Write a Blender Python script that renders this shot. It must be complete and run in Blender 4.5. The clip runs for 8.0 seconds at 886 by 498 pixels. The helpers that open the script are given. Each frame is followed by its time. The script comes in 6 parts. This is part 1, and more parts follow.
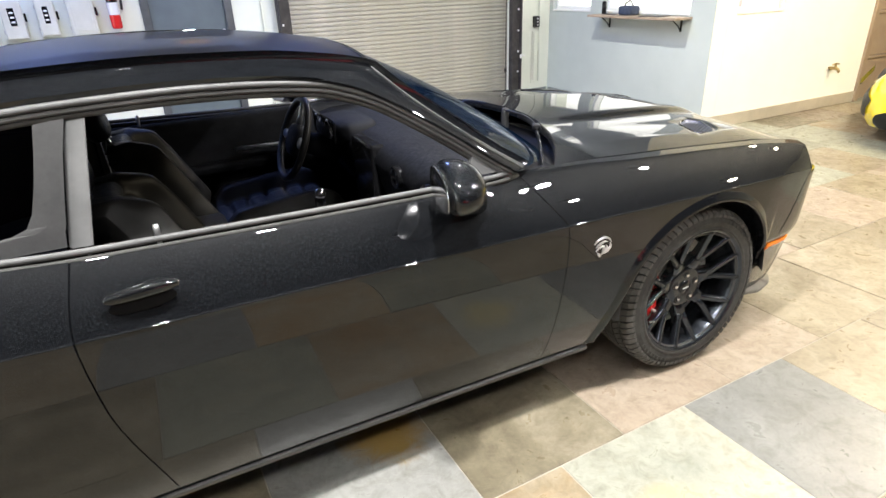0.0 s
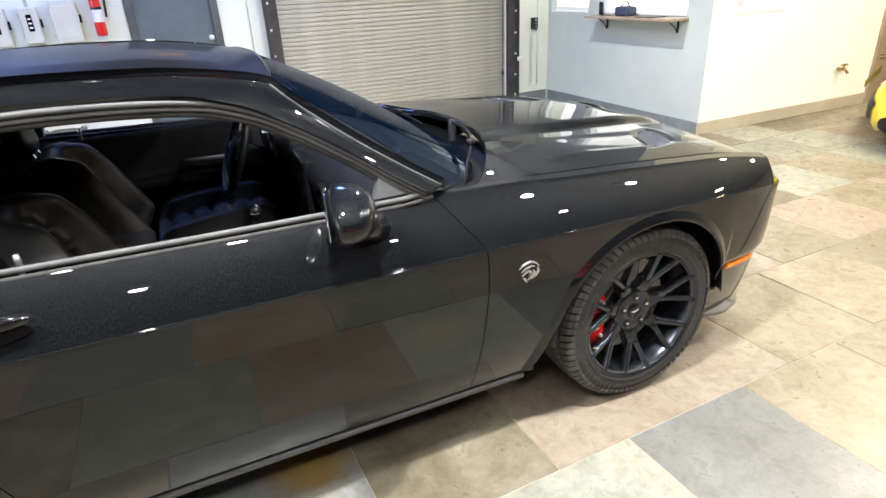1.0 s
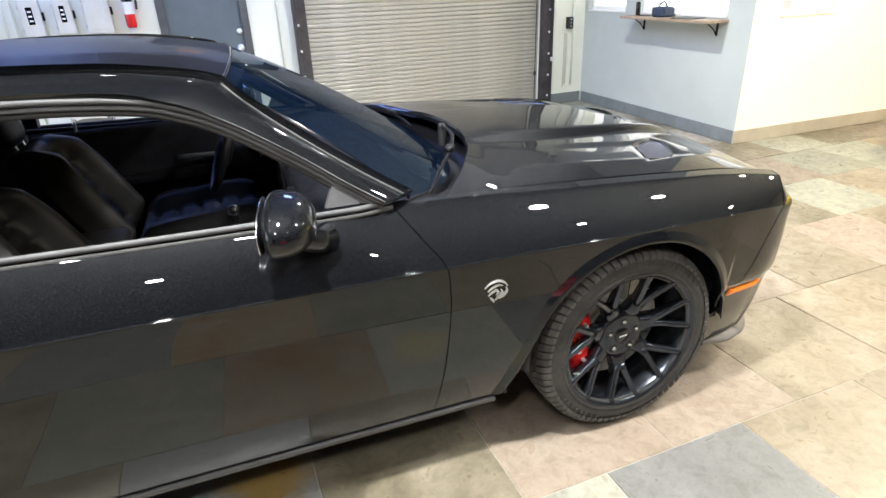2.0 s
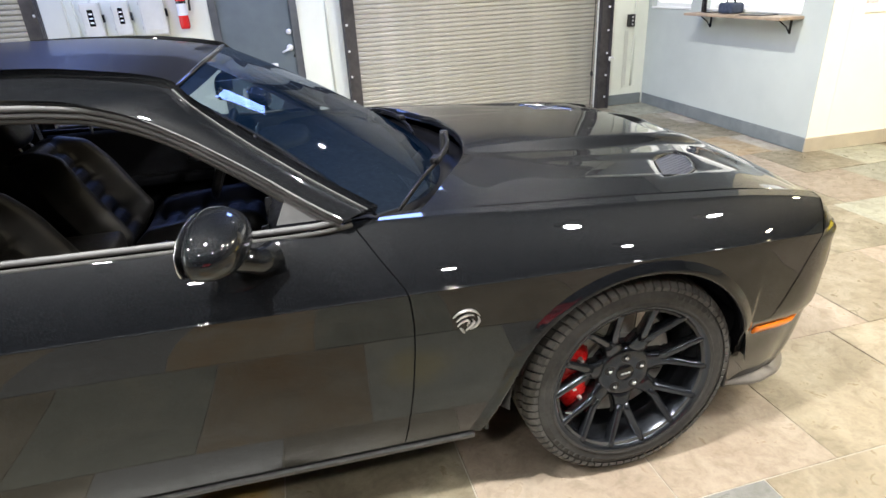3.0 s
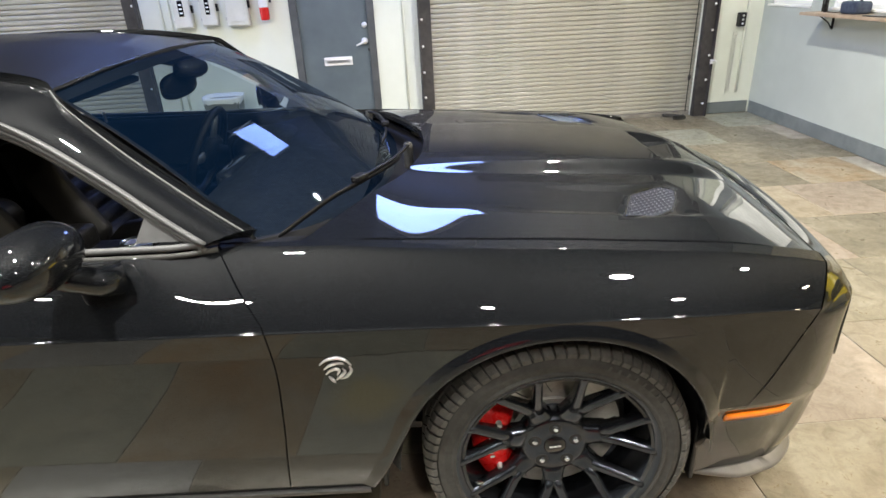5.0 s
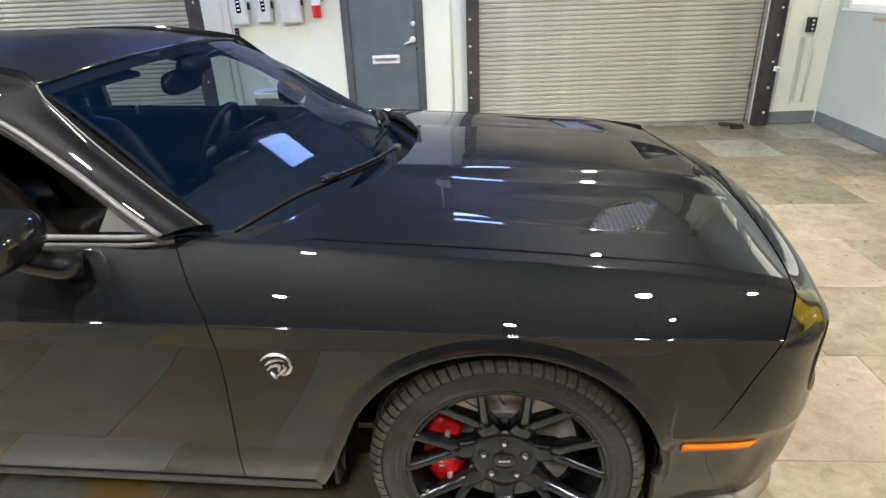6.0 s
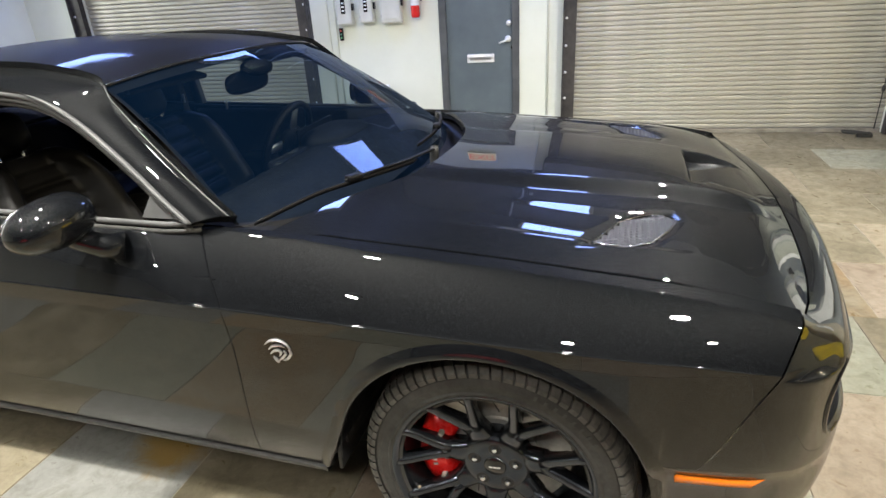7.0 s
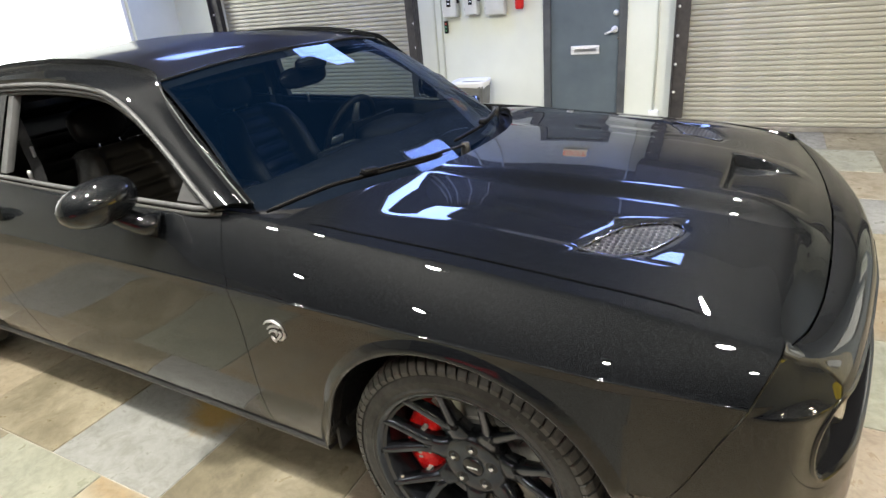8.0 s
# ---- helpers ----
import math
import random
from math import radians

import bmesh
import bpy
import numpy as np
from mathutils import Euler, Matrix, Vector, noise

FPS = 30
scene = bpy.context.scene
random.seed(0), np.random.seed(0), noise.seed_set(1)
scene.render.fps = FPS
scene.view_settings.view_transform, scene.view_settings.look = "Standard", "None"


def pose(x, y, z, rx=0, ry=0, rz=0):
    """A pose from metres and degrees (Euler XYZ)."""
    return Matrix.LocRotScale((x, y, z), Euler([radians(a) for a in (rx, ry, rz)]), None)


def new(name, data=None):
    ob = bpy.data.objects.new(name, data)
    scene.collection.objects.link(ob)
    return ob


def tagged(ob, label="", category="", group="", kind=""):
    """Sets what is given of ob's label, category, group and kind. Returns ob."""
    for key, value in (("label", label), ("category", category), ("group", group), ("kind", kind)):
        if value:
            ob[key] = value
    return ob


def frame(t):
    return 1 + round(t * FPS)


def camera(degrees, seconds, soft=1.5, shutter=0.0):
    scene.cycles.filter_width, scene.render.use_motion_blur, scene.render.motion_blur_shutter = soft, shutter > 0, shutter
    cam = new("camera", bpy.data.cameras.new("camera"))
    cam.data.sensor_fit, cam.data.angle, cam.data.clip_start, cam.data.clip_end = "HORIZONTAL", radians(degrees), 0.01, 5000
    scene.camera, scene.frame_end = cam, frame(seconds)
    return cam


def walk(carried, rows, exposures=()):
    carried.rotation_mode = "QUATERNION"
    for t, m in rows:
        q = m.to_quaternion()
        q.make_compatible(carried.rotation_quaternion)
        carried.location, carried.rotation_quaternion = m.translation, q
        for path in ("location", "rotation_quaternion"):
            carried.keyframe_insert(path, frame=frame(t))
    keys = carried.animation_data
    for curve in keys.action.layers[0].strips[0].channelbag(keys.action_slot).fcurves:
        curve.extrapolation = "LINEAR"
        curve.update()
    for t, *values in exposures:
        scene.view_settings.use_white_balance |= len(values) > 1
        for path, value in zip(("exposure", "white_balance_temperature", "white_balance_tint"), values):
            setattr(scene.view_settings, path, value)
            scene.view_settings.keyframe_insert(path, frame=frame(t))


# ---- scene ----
cam = camera(74.4, 8.0)
# seconds, x, y, z, yaw, pitch, roll
PATH = [
    (0, -1.817, -2.321, 1.541, -26.26, -24.61, -2.24),
    (0.5, -1.635, -2.322, 1.548, -25.66, -24.69, -2.45),
    (1, -1.455, -2.349, 1.551, -24.01, -24.52, -2.98),
    (1.5, -1.323, -2.345, 1.549, -22.31, -24.61, -2.38),
    (3, -0.877, -2.241, 1.523, -12.47, -24.41, -3.12),
    (3.5, -0.714, -2.189, 1.524, -9.06, -24.50, -3.08),
    (4, -0.592, -2.146, 1.526, -6.29, -24.70, -2.78),
    (4.5, -0.436, -2.106, 1.510, -3.11, -24.57, -3.07),
    (6, -0.013, -2.052, 1.511, 6.14, -24.35, -2.33),
    (6.5, 0.129, -2.050, 1.527, 12.03, -24.35, -3.08),
    (7, 0.259, -2.020, 1.525, 17.74, -24.12, -3.43),
    (7.5, 0.424, -1.968, 1.518, 24.30, -23.94, -4.29),
    (8, 0.576, -1.889, 1.517, 30.83, -24.03, -5.21),
]
walk(cam, [(t, pose(x, y, z, 90 + p, 0, w) @ pose(0, 0, 0, 0, 0, r)) for t, x, y, z, w, p, r in PATH],
     exposures=[(0, 0.31, 6480, 10), (1.5, 0.31, 6300, 10), (4.0, 0.23, 6680, 9), (6.0, 0.12, 6800, 7), (8, 0.07, 6850, 7)])

# ---------------------------------------------------------------- world and lamps
CEIL = 3.6
world = bpy.data.worlds.new("world")
scene.world = world
world.use_nodes = True
world.node_tree.nodes["Background"].inputs[0].default_value = (0.75, 0.85, 1.0, 1)
world.node_tree.nodes["Background"].inputs[1].default_value = 0.6


def lamp(name, place, size, watts, colour, shape="DISK", size_y=None, turn=(0, 0, 0), spread=180):
    data = bpy.data.lights.new(name, "AREA")
    data.shape, data.size, data.energy, data.color = shape, size, watts, colour
    data.spread = radians(spread)
    if size_y:
        data.size_y = size_y
    ob = new(name, data)
    ob.matrix_basis = pose(*place, *turn)
    return ob


COOL, NEUTRAL, WARM = (0.23, 0.36, 1.0), (1.0, 0.985, 0.95), (1.0, 0.87, 0.62)
PANELS = [(-2.6, 3.15), (0.02, 3.3), (-5.2, 3.0)]
# ceiling spots: x, y, lens size, watts
SPOTS = [(1.2, -1.85, 0.17, 100), (2.5, -1.6, 0.14, 40), (1.9, -3.0, 0.11, 26), (-1.2, -1.45, 0.13, 185), (-3.0, -1.5, 0.13, 110), (-3.7, -3.7, 0.13, 40), (-1.9, -3.4, 0.12, 38), (0.2, -3.7, 0.12, 45), (1.1, 1.9, 0.12, 108), (-2.2, -0.5, 0.11, 30)]
FLOODS = [(4.3, -0.3, 0.22, 112), (5.6, -0.9, 0.22, 145), (4.6, -3.0, 0.22, 42)]
for x, y in PANELS:
    lamp("panel_light", (x, y, CEIL - 0.075), 0.60, 56, COOL, "RECTANGLE", 1.2)
for x, y, size, watts in SPOTS:
    lamp("spot_light", (x, y, CEIL - 0.16), size, watts, NEUTRAL, spread=140 if y > 0 else 180)
for x, y, size, watts in FLOODS:
    lamp("flood_light", (x, y, CEIL - 0.16), size, watts, WARM)

# ---------------------------------------------------------------- materials
def shader(name, colour, rough=0.5, metal=0.0, **extra):
    m = bpy.data.materials.new(name)
    m.use_nodes = True
    b = m.node_tree.nodes["Principled BSDF"]
    b.inputs["Base Color"].default_value = (*colour, 1)
    b.inputs["Roughness"].default_value = rough
    b.inputs["Metallic"].default_value = metal
    for k, v in extra.items():
        b.inputs[k.replace("_", " ")].default_value = v
    return m


def node(m, kind, **props):
    n = m.node_tree.nodes.new(kind)
    for k, v in props.items():
        if k in n.inputs:
            n.inputs[k].default_value = v
    return n


def noise_tex(m, scale, detail=4, rough=0.55, space="Object", stretch=(1, 1, 1)):
    t = m.node_tree.nodes.new("ShaderNodeTexCoord")
    mp = m.node_tree.nodes.new("ShaderNodeMapping")
    mp.inputs["Scale"].default_value = stretch
    n = m.node_tree.nodes.new("ShaderNodeTexNoise")
    n.inputs["Scale"].default_value, n.inputs["Detail"].default_value, n.inputs["Roughness"].default_value = scale, detail, rough
    m.node_tree.links.new(t.outputs[space], mp.inputs[0])
    m.node_tree.links.new(mp.outputs[0], n.inputs["Vector"])
    return n


def ramp(m, source, stops):
    r = m.node_tree.nodes.new("ShaderNodeValToRGB")
    e = r.color_ramp.elements
    while len(e) < len(stops):
        e.new(0.5)
    for k, (at, c) in zip(e, stops):
        k.position, k.color = at, (*c, 1)
    m.node_tree.links.new(source, r.inputs[0])
    return r


def bsdf(m):
    return m.node_tree.nodes["Principled BSDF"]


def wear(m, scale, dark, light, rough=None, bump=0.0, bump_scale=None, space="Object", lo=0.35, hi=0.65, detail=5):
    """Two-scale colour variation, with roughness and bump from finer grain."""
    n = noise_tex(m, scale, detail, 0.6, space)
    c = ramp(m, n.outputs["Fac"], [(lo, dark), (hi, light)])
    m.node_tree.links.new(c.outputs[0], bsdf(m).inputs["Base Color"])
    if rough:
        f = noise_tex(m, scale * 4.3, 4, 0.6, space)
        q = ramp(m, f.outputs["Fac"], [(0.3, (rough[0],) * 3), (0.7, (rough[1],) * 3)])
        m.node_tree.links.new(q.outputs[0], bsdf(m).inputs["Roughness"])
    if bump:
        g = noise_tex(m, bump_scale or scale * 9, 6, 0.65, space)
        b = m.node_tree.nodes.new("ShaderNodeBump")
        b.inputs["Strength"].default_value, b.inputs["Distance"].default_value = bump, 0.004
        m.node_tree.links.new(g.outputs["Fac"], b.inputs["Height"])
        m.node_tree.links.new(b.outputs[0], bsdf(m).inputs["Normal"])
    return m


PAINT = shader("black_paint", (0.006, 0.006, 0.008), 0.42, 0.0, Coat_Weight=0.86, Coat_Roughness=0.012, Coat_IOR=1.5, Specular_IOR_Level=0.05)
fl = noise_tex(PAINT, 1000, 2, 0.6)
fr = ramp(PAINT, fl.outputs["Fac"], [(0.52, (0.0008, 0.0009, 0.0014)), (0.74, (0.017, 0.020, 0.025))])
sp_ = noise_tex(PAINT, 520, 2, 0.6)
sr_ = ramp(PAINT, sp_.outputs["Fac"], [(0.60, (0.0, 0.0, 0.0)), (0.78, (0.030, 0.034, 0.037))])
flakes = node(PAINT, "ShaderNodeMix")
flakes.data_type, flakes.blend_type = "RGBA", "ADD"
flakes.inputs["Factor"].default_value = 1.0
PAINT.node_tree.links.new(fr.outputs[0], flakes.inputs["A"])
PAINT.node_tree.links.new(sr_.outputs[0], flakes.inputs["B"])
PAINT.node_tree.links.new(flakes.outputs["Result"], bsdf(PAINT).inputs["Base Color"])
flb = noise_tex(PAINT, 1300, 1, 0.5)
flk = node(PAINT, "ShaderNodeBump", Strength=0.3, Distance=0.001)
PAINT.node_tree.links.new(flb.outputs["Fac"], flk.inputs["Height"])
PAINT.node_tree.links.new(flk.outputs[0], bsdf(PAINT).inputs["Normal"])
dust = noise_tex(PAINT, 260, 4, 0.6)
dr_ = ramp(PAINT, dust.outputs["Fac"], [(0.45, (0.004,) * 3), (0.75, (0.03,) * 3)])
PAINT.node_tree.links.new(dr_.outputs[0], bsdf(PAINT).inputs["Coat Roughness"])
DUSTY = shader("dusty_black_paint", (0.004, 0.004, 0.005), 0.5, 0.0, Coat_Weight=0.30, Coat_Roughness=0.05, Coat_IOR=1.5, Specular_IOR_Level=0.05)
wear(DUSTY, 500, (0.003, 0.003, 0.003), (0.012, 0.012, 0.0115), lo=0.5, hi=0.75, detail=3)
dd_ = noise_tex(DUSTY, 5, 5, 0.65)
dq_ = ramp(DUSTY, dd_.outputs["Fac"], [(0.35, (0.02,) * 3), (0.65, (0.10,) * 3)])
DUSTY.node_tree.links.new(dq_.outputs[0], bsdf(DUSTY).inputs["Coat Roughness"])
GLOSS = shader("gloss_black", (0.008, 0.008, 0.009), 0.12)
# near-black for the shade inside the door handle's cup
CUP_SHADE = shader("cup_black", (0.004, 0.004, 0.005), 0.5, 0.0, Specular_IOR_Level=0.08)
RUBBER = wear(shader("rubber", (0.03, 0.03, 0.03), 0.7), 14, (0.017, 0.0165, 0.016), (0.034, 0.033, 0.031), (0.55, 0.8), 0.15)
TREAD = wear(shader("tread_rubber", (0.05, 0.05, 0.046), 0.75), 30, (0.038, 0.036, 0.033), (0.070, 0.066, 0.060), (0.6, 0.85), 0.15)
TRIMBLACK = wear(shader("black_plastic", (0.02, 0.02, 0.02), 0.5), 20, (0.007, 0.007, 0.008), (0.014, 0.014, 0.015), (0.4, 0.6), 0.1, 300)
SILLGREY = wear(shader("sill_plastic", (0.09, 0.09, 0.09), 0.5), 12, (0.050, 0.050, 0.051), (0.075, 0.073, 0.073), (0.4, 0.6), 0.1, 300)
TRIMGREY = wear(shader("grey_trim", (0.07, 0.07, 0.07), 0.42), 9, (0.052, 0.053, 0.055), (0.080, 0.080, 0.082), (0.50, 0.62))
RIM = shader("satin_black_wheel", (0.05, 0.052, 0.058), 0.22, 0.85)
wear(RIM, 8, (0.040, 0.044, 0.053), (0.062, 0.068, 0.080), (0.17, 0.26))
CHROME = wear(shader("chrome", (0.7, 0.7, 0.72), 0.15, 1.0), 12, (0.55, 0.55, 0.57), (0.75, 0.75, 0.77), (0.1, 0.25))
STEEL = wear(shader("brake_steel", (0.5, 0.49, 0.46), 0.4, 0.5), 30, (0.42, 0.41, 0.38), (0.58, 0.57, 0.54), (0.3, 0.5))
RED = wear(shader("red_caliper_paint", (0.55, 0.012, 0.015), 0.3), 10, (0.70, 0.012, 0.012), (0.82, 0.018, 0.018), (0.22, 0.35))
AMBER = shader("amber_lens", (0.9, 0.22, 0.015), 0.12)
WHITE_MARK = shader("white_mark", (0.7, 0.7, 0.7), 0.4)
BRUSHED = wear(shader("brushed_steel", (0.72, 0.72, 0.72), 0.4, 0.15), 25, (0.66, 0.66, 0.66), (0.76, 0.76, 0.75), (0.3, 0.45))
SILVER = shader("satin_silver", (0.62, 0.62, 0.63), 0.28, 0.9)
LEATHER = wear(shader("black_leather", (0.03, 0.027, 0.024), 0.45, 0.0, Specular_IOR_Level=0.22), 12, (0.006, 0.0057, 0.0056), (0.011, 0.0103, 0.0100), (0.36, 0.5), 0.25, 500)
DASH = wear(shader("dash_plastic", (0.012, 0.012, 0.014), 0.6, 0.0, Specular_IOR_Level=0.1), 16, (0.0050, 0.0053, 0.007), (0.009, 0.0095, 0.012), (0.55, 0.75), 0.2, 600)
CARPET = wear(shader("black_carpet", (0.012, 0.012, 0.013), 0.95), 60, (0.008, 0.008, 0.009), (0.018, 0.018, 0.02), None, 0.5, 700)


def glass(name, tint, rough=0.0, sheen=(1, 1, 1), blue_haze=None):
    m = bpy.data.materials.new(name)
    m.use_nodes = True
    t = m.node_tree
    t.nodes.clear()
    o, mix, tr, gl, fr = (t.nodes.new("ShaderNode" + k) for k in ("OutputMaterial", "MixShader", "BsdfTransparent", "BsdfGlossy", "Fresnel"))
    tr.inputs[0].default_value = (*tint, 1)
    gl.inputs["Color"].default_value = (*sheen, 1)
    gl.inputs["Roughness"].default_value = rough
    fr.inputs["IOR"].default_value = 1.52
    t.links.new(fr.outputs[0], mix.inputs[0])
    t.links.new(tr.outputs[0], mix.inputs[1])
    t.links.new(gl.outputs[0], mix.inputs[2])
    t.links.new(mix.outputs[0], o.inputs[0])
    if blue_haze:
        # haze painted over the glass as a weak diffuse layer
        haze, over = t.nodes.new("ShaderNodeBsdfDiffuse"), t.nodes.new("ShaderNodeMixShader")
        haze.inputs[0].default_value = (*blue_haze[1], 1)
        over.inputs[0].default_value = blue_haze[0]
        t.links.new(mix.outputs[0], over.inputs[1])
        t.links.new(haze.outputs[0], over.inputs[2])
        t.links.new(over.outputs[0], o.inputs[0])
    return m


# the blue light behind the windscreen is painted in as a haze
WINDSHIELD = glass("windshield_glass", (0.40, 0.48, 0.50), sheen=(0.40, 0.43, 0.48), blue_haze=(0.007, (0.06, 0.28, 0.80)))
TINTED = glass("tinted_glass", (0.10, 0.11, 0.12))
PANE = glass("window_glass", (0.92, 0.94, 0.93))

WALLPAINT = wear(shader("white_wall_paint", (0.72, 0.73, 0.70), 0.6), 1.3, (0.65, 0.67, 0.59), (0.72, 0.74, 0.66), (0.5, 0.7), 0.08, 160)
GREYWALL = wear(shader("grey_wall_paint", (0.45, 0.52, 0.52), 0.55), 1.1, (0.435, 0.475, 0.445), (0.49, 0.53, 0.495), (0.45, 0.65), 0.08, 160)
BRIGHTWALL = wear(shader("cream_wall_paint", (0.80, 0.79, 0.74), 0.6), 1.2, (0.78, 0.78, 0.75), (0.83, 0.83, 0.80), (0.5, 0.7), 0.08, 160)
# charcoal colour that carries the dimness of unlit wall
UNLITWALL = wear(shader("charcoal_wall_paint", (0.05, 0.05, 0.055), 0.7), 1.2, (0.04, 0.04, 0.044), (0.06, 0.06, 0.065), (0.6, 0.8), 0.08, 160)
BASEGREY = wear(shader("grey_base_paint", (0.16, 0.18, 0.18), 0.5), 3, (0.13, 0.15, 0.155), (0.19, 0.21, 0.21), (0.4, 0.65), 0.1, 120)
DOORPAINT = wear(shader("slate_door_paint", (0.10, 0.125, 0.14), 0.42), 2.5, (0.085, 0.108, 0.122), (0.112, 0.138, 0.152), (0.35, 0.5), 0.05, 220)
FRAMEPAINT = wear(shader("dark_frame_paint", (0.07, 0.075, 0.08), 0.45), 4, (0.05, 0.054, 0.058), (0.09, 0.095, 0.10), (0.35, 0.6))
POSTMETAL = wear(shader("dark_post_metal", (0.05, 0.045, 0.045), 0.55, 0.3), 5, (0.032, 0.03, 0.03), (0.07, 0.062, 0.06), (0.4, 0.7), 0.2, 150)
SLATMETAL = wear(shader("galvanised_slat", (0.5, 0.48, 0.43), 0.42, 0.35), 2.2, (0.36, 0.345, 0.29), (0.45, 0.43, 0.375), (0.34, 0.55), 0.05, 90)
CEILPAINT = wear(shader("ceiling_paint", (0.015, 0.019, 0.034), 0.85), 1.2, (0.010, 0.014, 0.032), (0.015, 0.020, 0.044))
BOXGREY = wear(shader("enamel_grey", (0.55, 0.56, 0.54), 0.4), 7, (0.52, 0.52, 0.47), (0.60, 0.60, 0.55), (0.35, 0.5))
EXTRED = shader("red_enamel", (0.6, 0.02, 0.02), 0.25)
BROWNDOOR = wear(shader("brown_panel_paint", (0.30, 0.22, 0.16), 0.5), 2, (0.26, 0.19, 0.14), (0.33, 0.25, 0.18), (0.4, 0.6), 0.06, 100)
YELLOW = shader("yellow_paint", (0.80, 0.62, 0.015), 0.25, 0, Coat_Weight=1.0, Coat_Roughness=0.03)
WOOD = wear(shader("shelf_wood", (0.35, 0.26, 0.18), 0.55), 6, (0.26, 0.19, 0.13), (0.42, 0.32, 0.23), (0.45, 0.65), 0.1, 90)
PVC = shader("white_plastic", (0.78, 0.78, 0.75), 0.4)
GROUT = wear(shader("grout", (0.26, 0.24, 0.20), 0.85), 8, (0.24, 0.22, 0.185), (0.36, 0.33, 0.28), None, 0.3, 120)


def glow(name, colour, power):
    m = bpy.data.materials.new(name)
    m.use_nodes = True
    t = m.node_tree
    t.nodes.clear()
    o, e = t.nodes.new("ShaderNodeOutputMaterial"), t.nodes.new("ShaderNodeEmission")
    e.inputs[0].default_value, e.inputs[1].default_value = (*colour, 1), power
    t.links.new(e.outputs[0], o.inputs[0])
    return m


OFFICE = glow("bright_office", (1.0, 0.97, 0.92), 2.6)
OUTSIDE = glow("bright_outside", (0.95, 0.98, 1.0), 5.0)


def slate(name, a, b, c, rough=(0.22, 0.5), stain=None):
    m = shader(name, a, 0.4)
    info = m.node_tree.nodes.new("ShaderNodeObjectInfo")
    t = m.node_tree.nodes.new("ShaderNodeTexCoord")
    add = m.node_tree.nodes.new("ShaderNodeVectorMath")
    mul = m.node_tree.nodes.new("ShaderNodeMath")
    mul.operation = "MULTIPLY"
    mul.inputs[1].default_value = 37.0
    m.node_tree.links.new(info.outputs["Random"], mul.inputs[0])
    m.node_tree.links.new(t.outputs["Object"], add.inputs[0])
    m.node_tree.links.new(mul.outputs[0], add.inputs[1])
    fields = []
    for scale, detail, r in ((3.4, 8, 0.66), (13.0, 9, 0.70), (55.0, 7, 0.65)):
        n = m.node_tree.nodes.new("ShaderNodeTexNoise")
        n.inputs["Scale"].default_value, n.inputs["Detail"].default_value, n.inputs["Roughness"].default_value = scale, detail, r
        n.inputs["Distortion"].default_value = 0.6
        m.node_tree.links.new(add.outputs[0], n.inputs["Vector"])
        fields.append(n)
    col = ramp(m, fields[0].outputs["Fac"], [(0.30, a), (0.52, b), (0.70, c)])
    vein = ramp(m, fields[1].outputs["Fac"], [(0.34, (0.74, 0.725, 0.69)), (0.53, (0.98, 0.98, 0.98)), (0.72, (1.07, 1.06, 1.03))])
    mixc = m.node_tree.nodes.new("ShaderNodeMix")
    mixc.data_type, mixc.blend_type = "RGBA", "MULTIPLY"
    mixc.inputs["Factor"].default_value = 1.0
    m.node_tree.links.new(col.outputs[0], mixc.inputs["A"])
    m.node_tree.links.new(vein.outputs[0], mixc.inputs["B"])
    fine = ramp(m, fields[2].outputs["Fac"], [(0.32, (0.88, 0.87, 0.86)), (0.5, (0.98, 0.98, 0.98)), (0.7, (1.07, 1.065, 1.04))])
    mixf = m.node_tree.nodes.new("ShaderNodeMix")
    mixf.data_type, mixf.blend_type = "RGBA", "MULTIPLY"
    mixf.inputs["Factor"].default_value = 0.8
    m.node_tree.links.new(mixc.outputs["Result"], mixf.inputs["A"])
    m.node_tree.links.new(fine.outputs[0], mixf.inputs["B"])
    mixc = mixf
    if stain:
        place, size, tone = stain
        gap = m.node_tree.nodes.new("ShaderNodeVectorMath")
        gap.operation = "DISTANCE"
        gap.inputs[1].default_value = (*place, 0)
        m.node_tree.links.new(t.outputs["Object"], gap.inputs[0])
        wob = m.node_tree.nodes.new("ShaderNodeMath")
        wob.operation = "MULTIPLY_ADD"
        wob.inputs[1].default_value = size * 1.6
        m.node_tree.links.new(fields[1].outputs["Fac"], wob.inputs[0])
        m.node_tree.links.new(gap.outputs["Value"], wob.inputs[2])
        edge = ramp(m, wob.outputs[0], [(size * 1.45, (0.9,) * 3), (size * 2.25, (0.0,) * 3)])
        mixs = m.node_tree.nodes.new("ShaderNodeMix")
        mixs.data_type = "RGBA"
        m.node_tree.links.new(edge.outputs[0], mixs.inputs["Factor"])
        m.node_tree.links.new(mixc.outputs["Result"], mixs.inputs["A"])
        mixs.inputs["B"].default_value = (*tone, 1)
        mixc = mixs
    hsv = m.node_tree.nodes.new("ShaderNodeHueSaturation")
    val = m.node_tree.nodes.new("ShaderNodeMapRange")
    val.inputs["To Min"].default_value, val.inputs["To Max"].default_value = 0.83, 1.15
    m.node_tree.links.new(info.outputs["Random"], val.inputs["Value"])
    m.node_tree.links.new(val.outputs[0], hsv.inputs["Value"])
    m.node_tree.links.new(mixc.outputs["Result"], hsv.inputs["Color"])
    m.node_tree.links.new(hsv.outputs[0], bsdf(m).inputs["Base Color"])
    q = ramp(m, fields[1].outputs["Fac"], [(0.3, (rough[1],) * 3), (0.7, (rough[0],) * 3)])
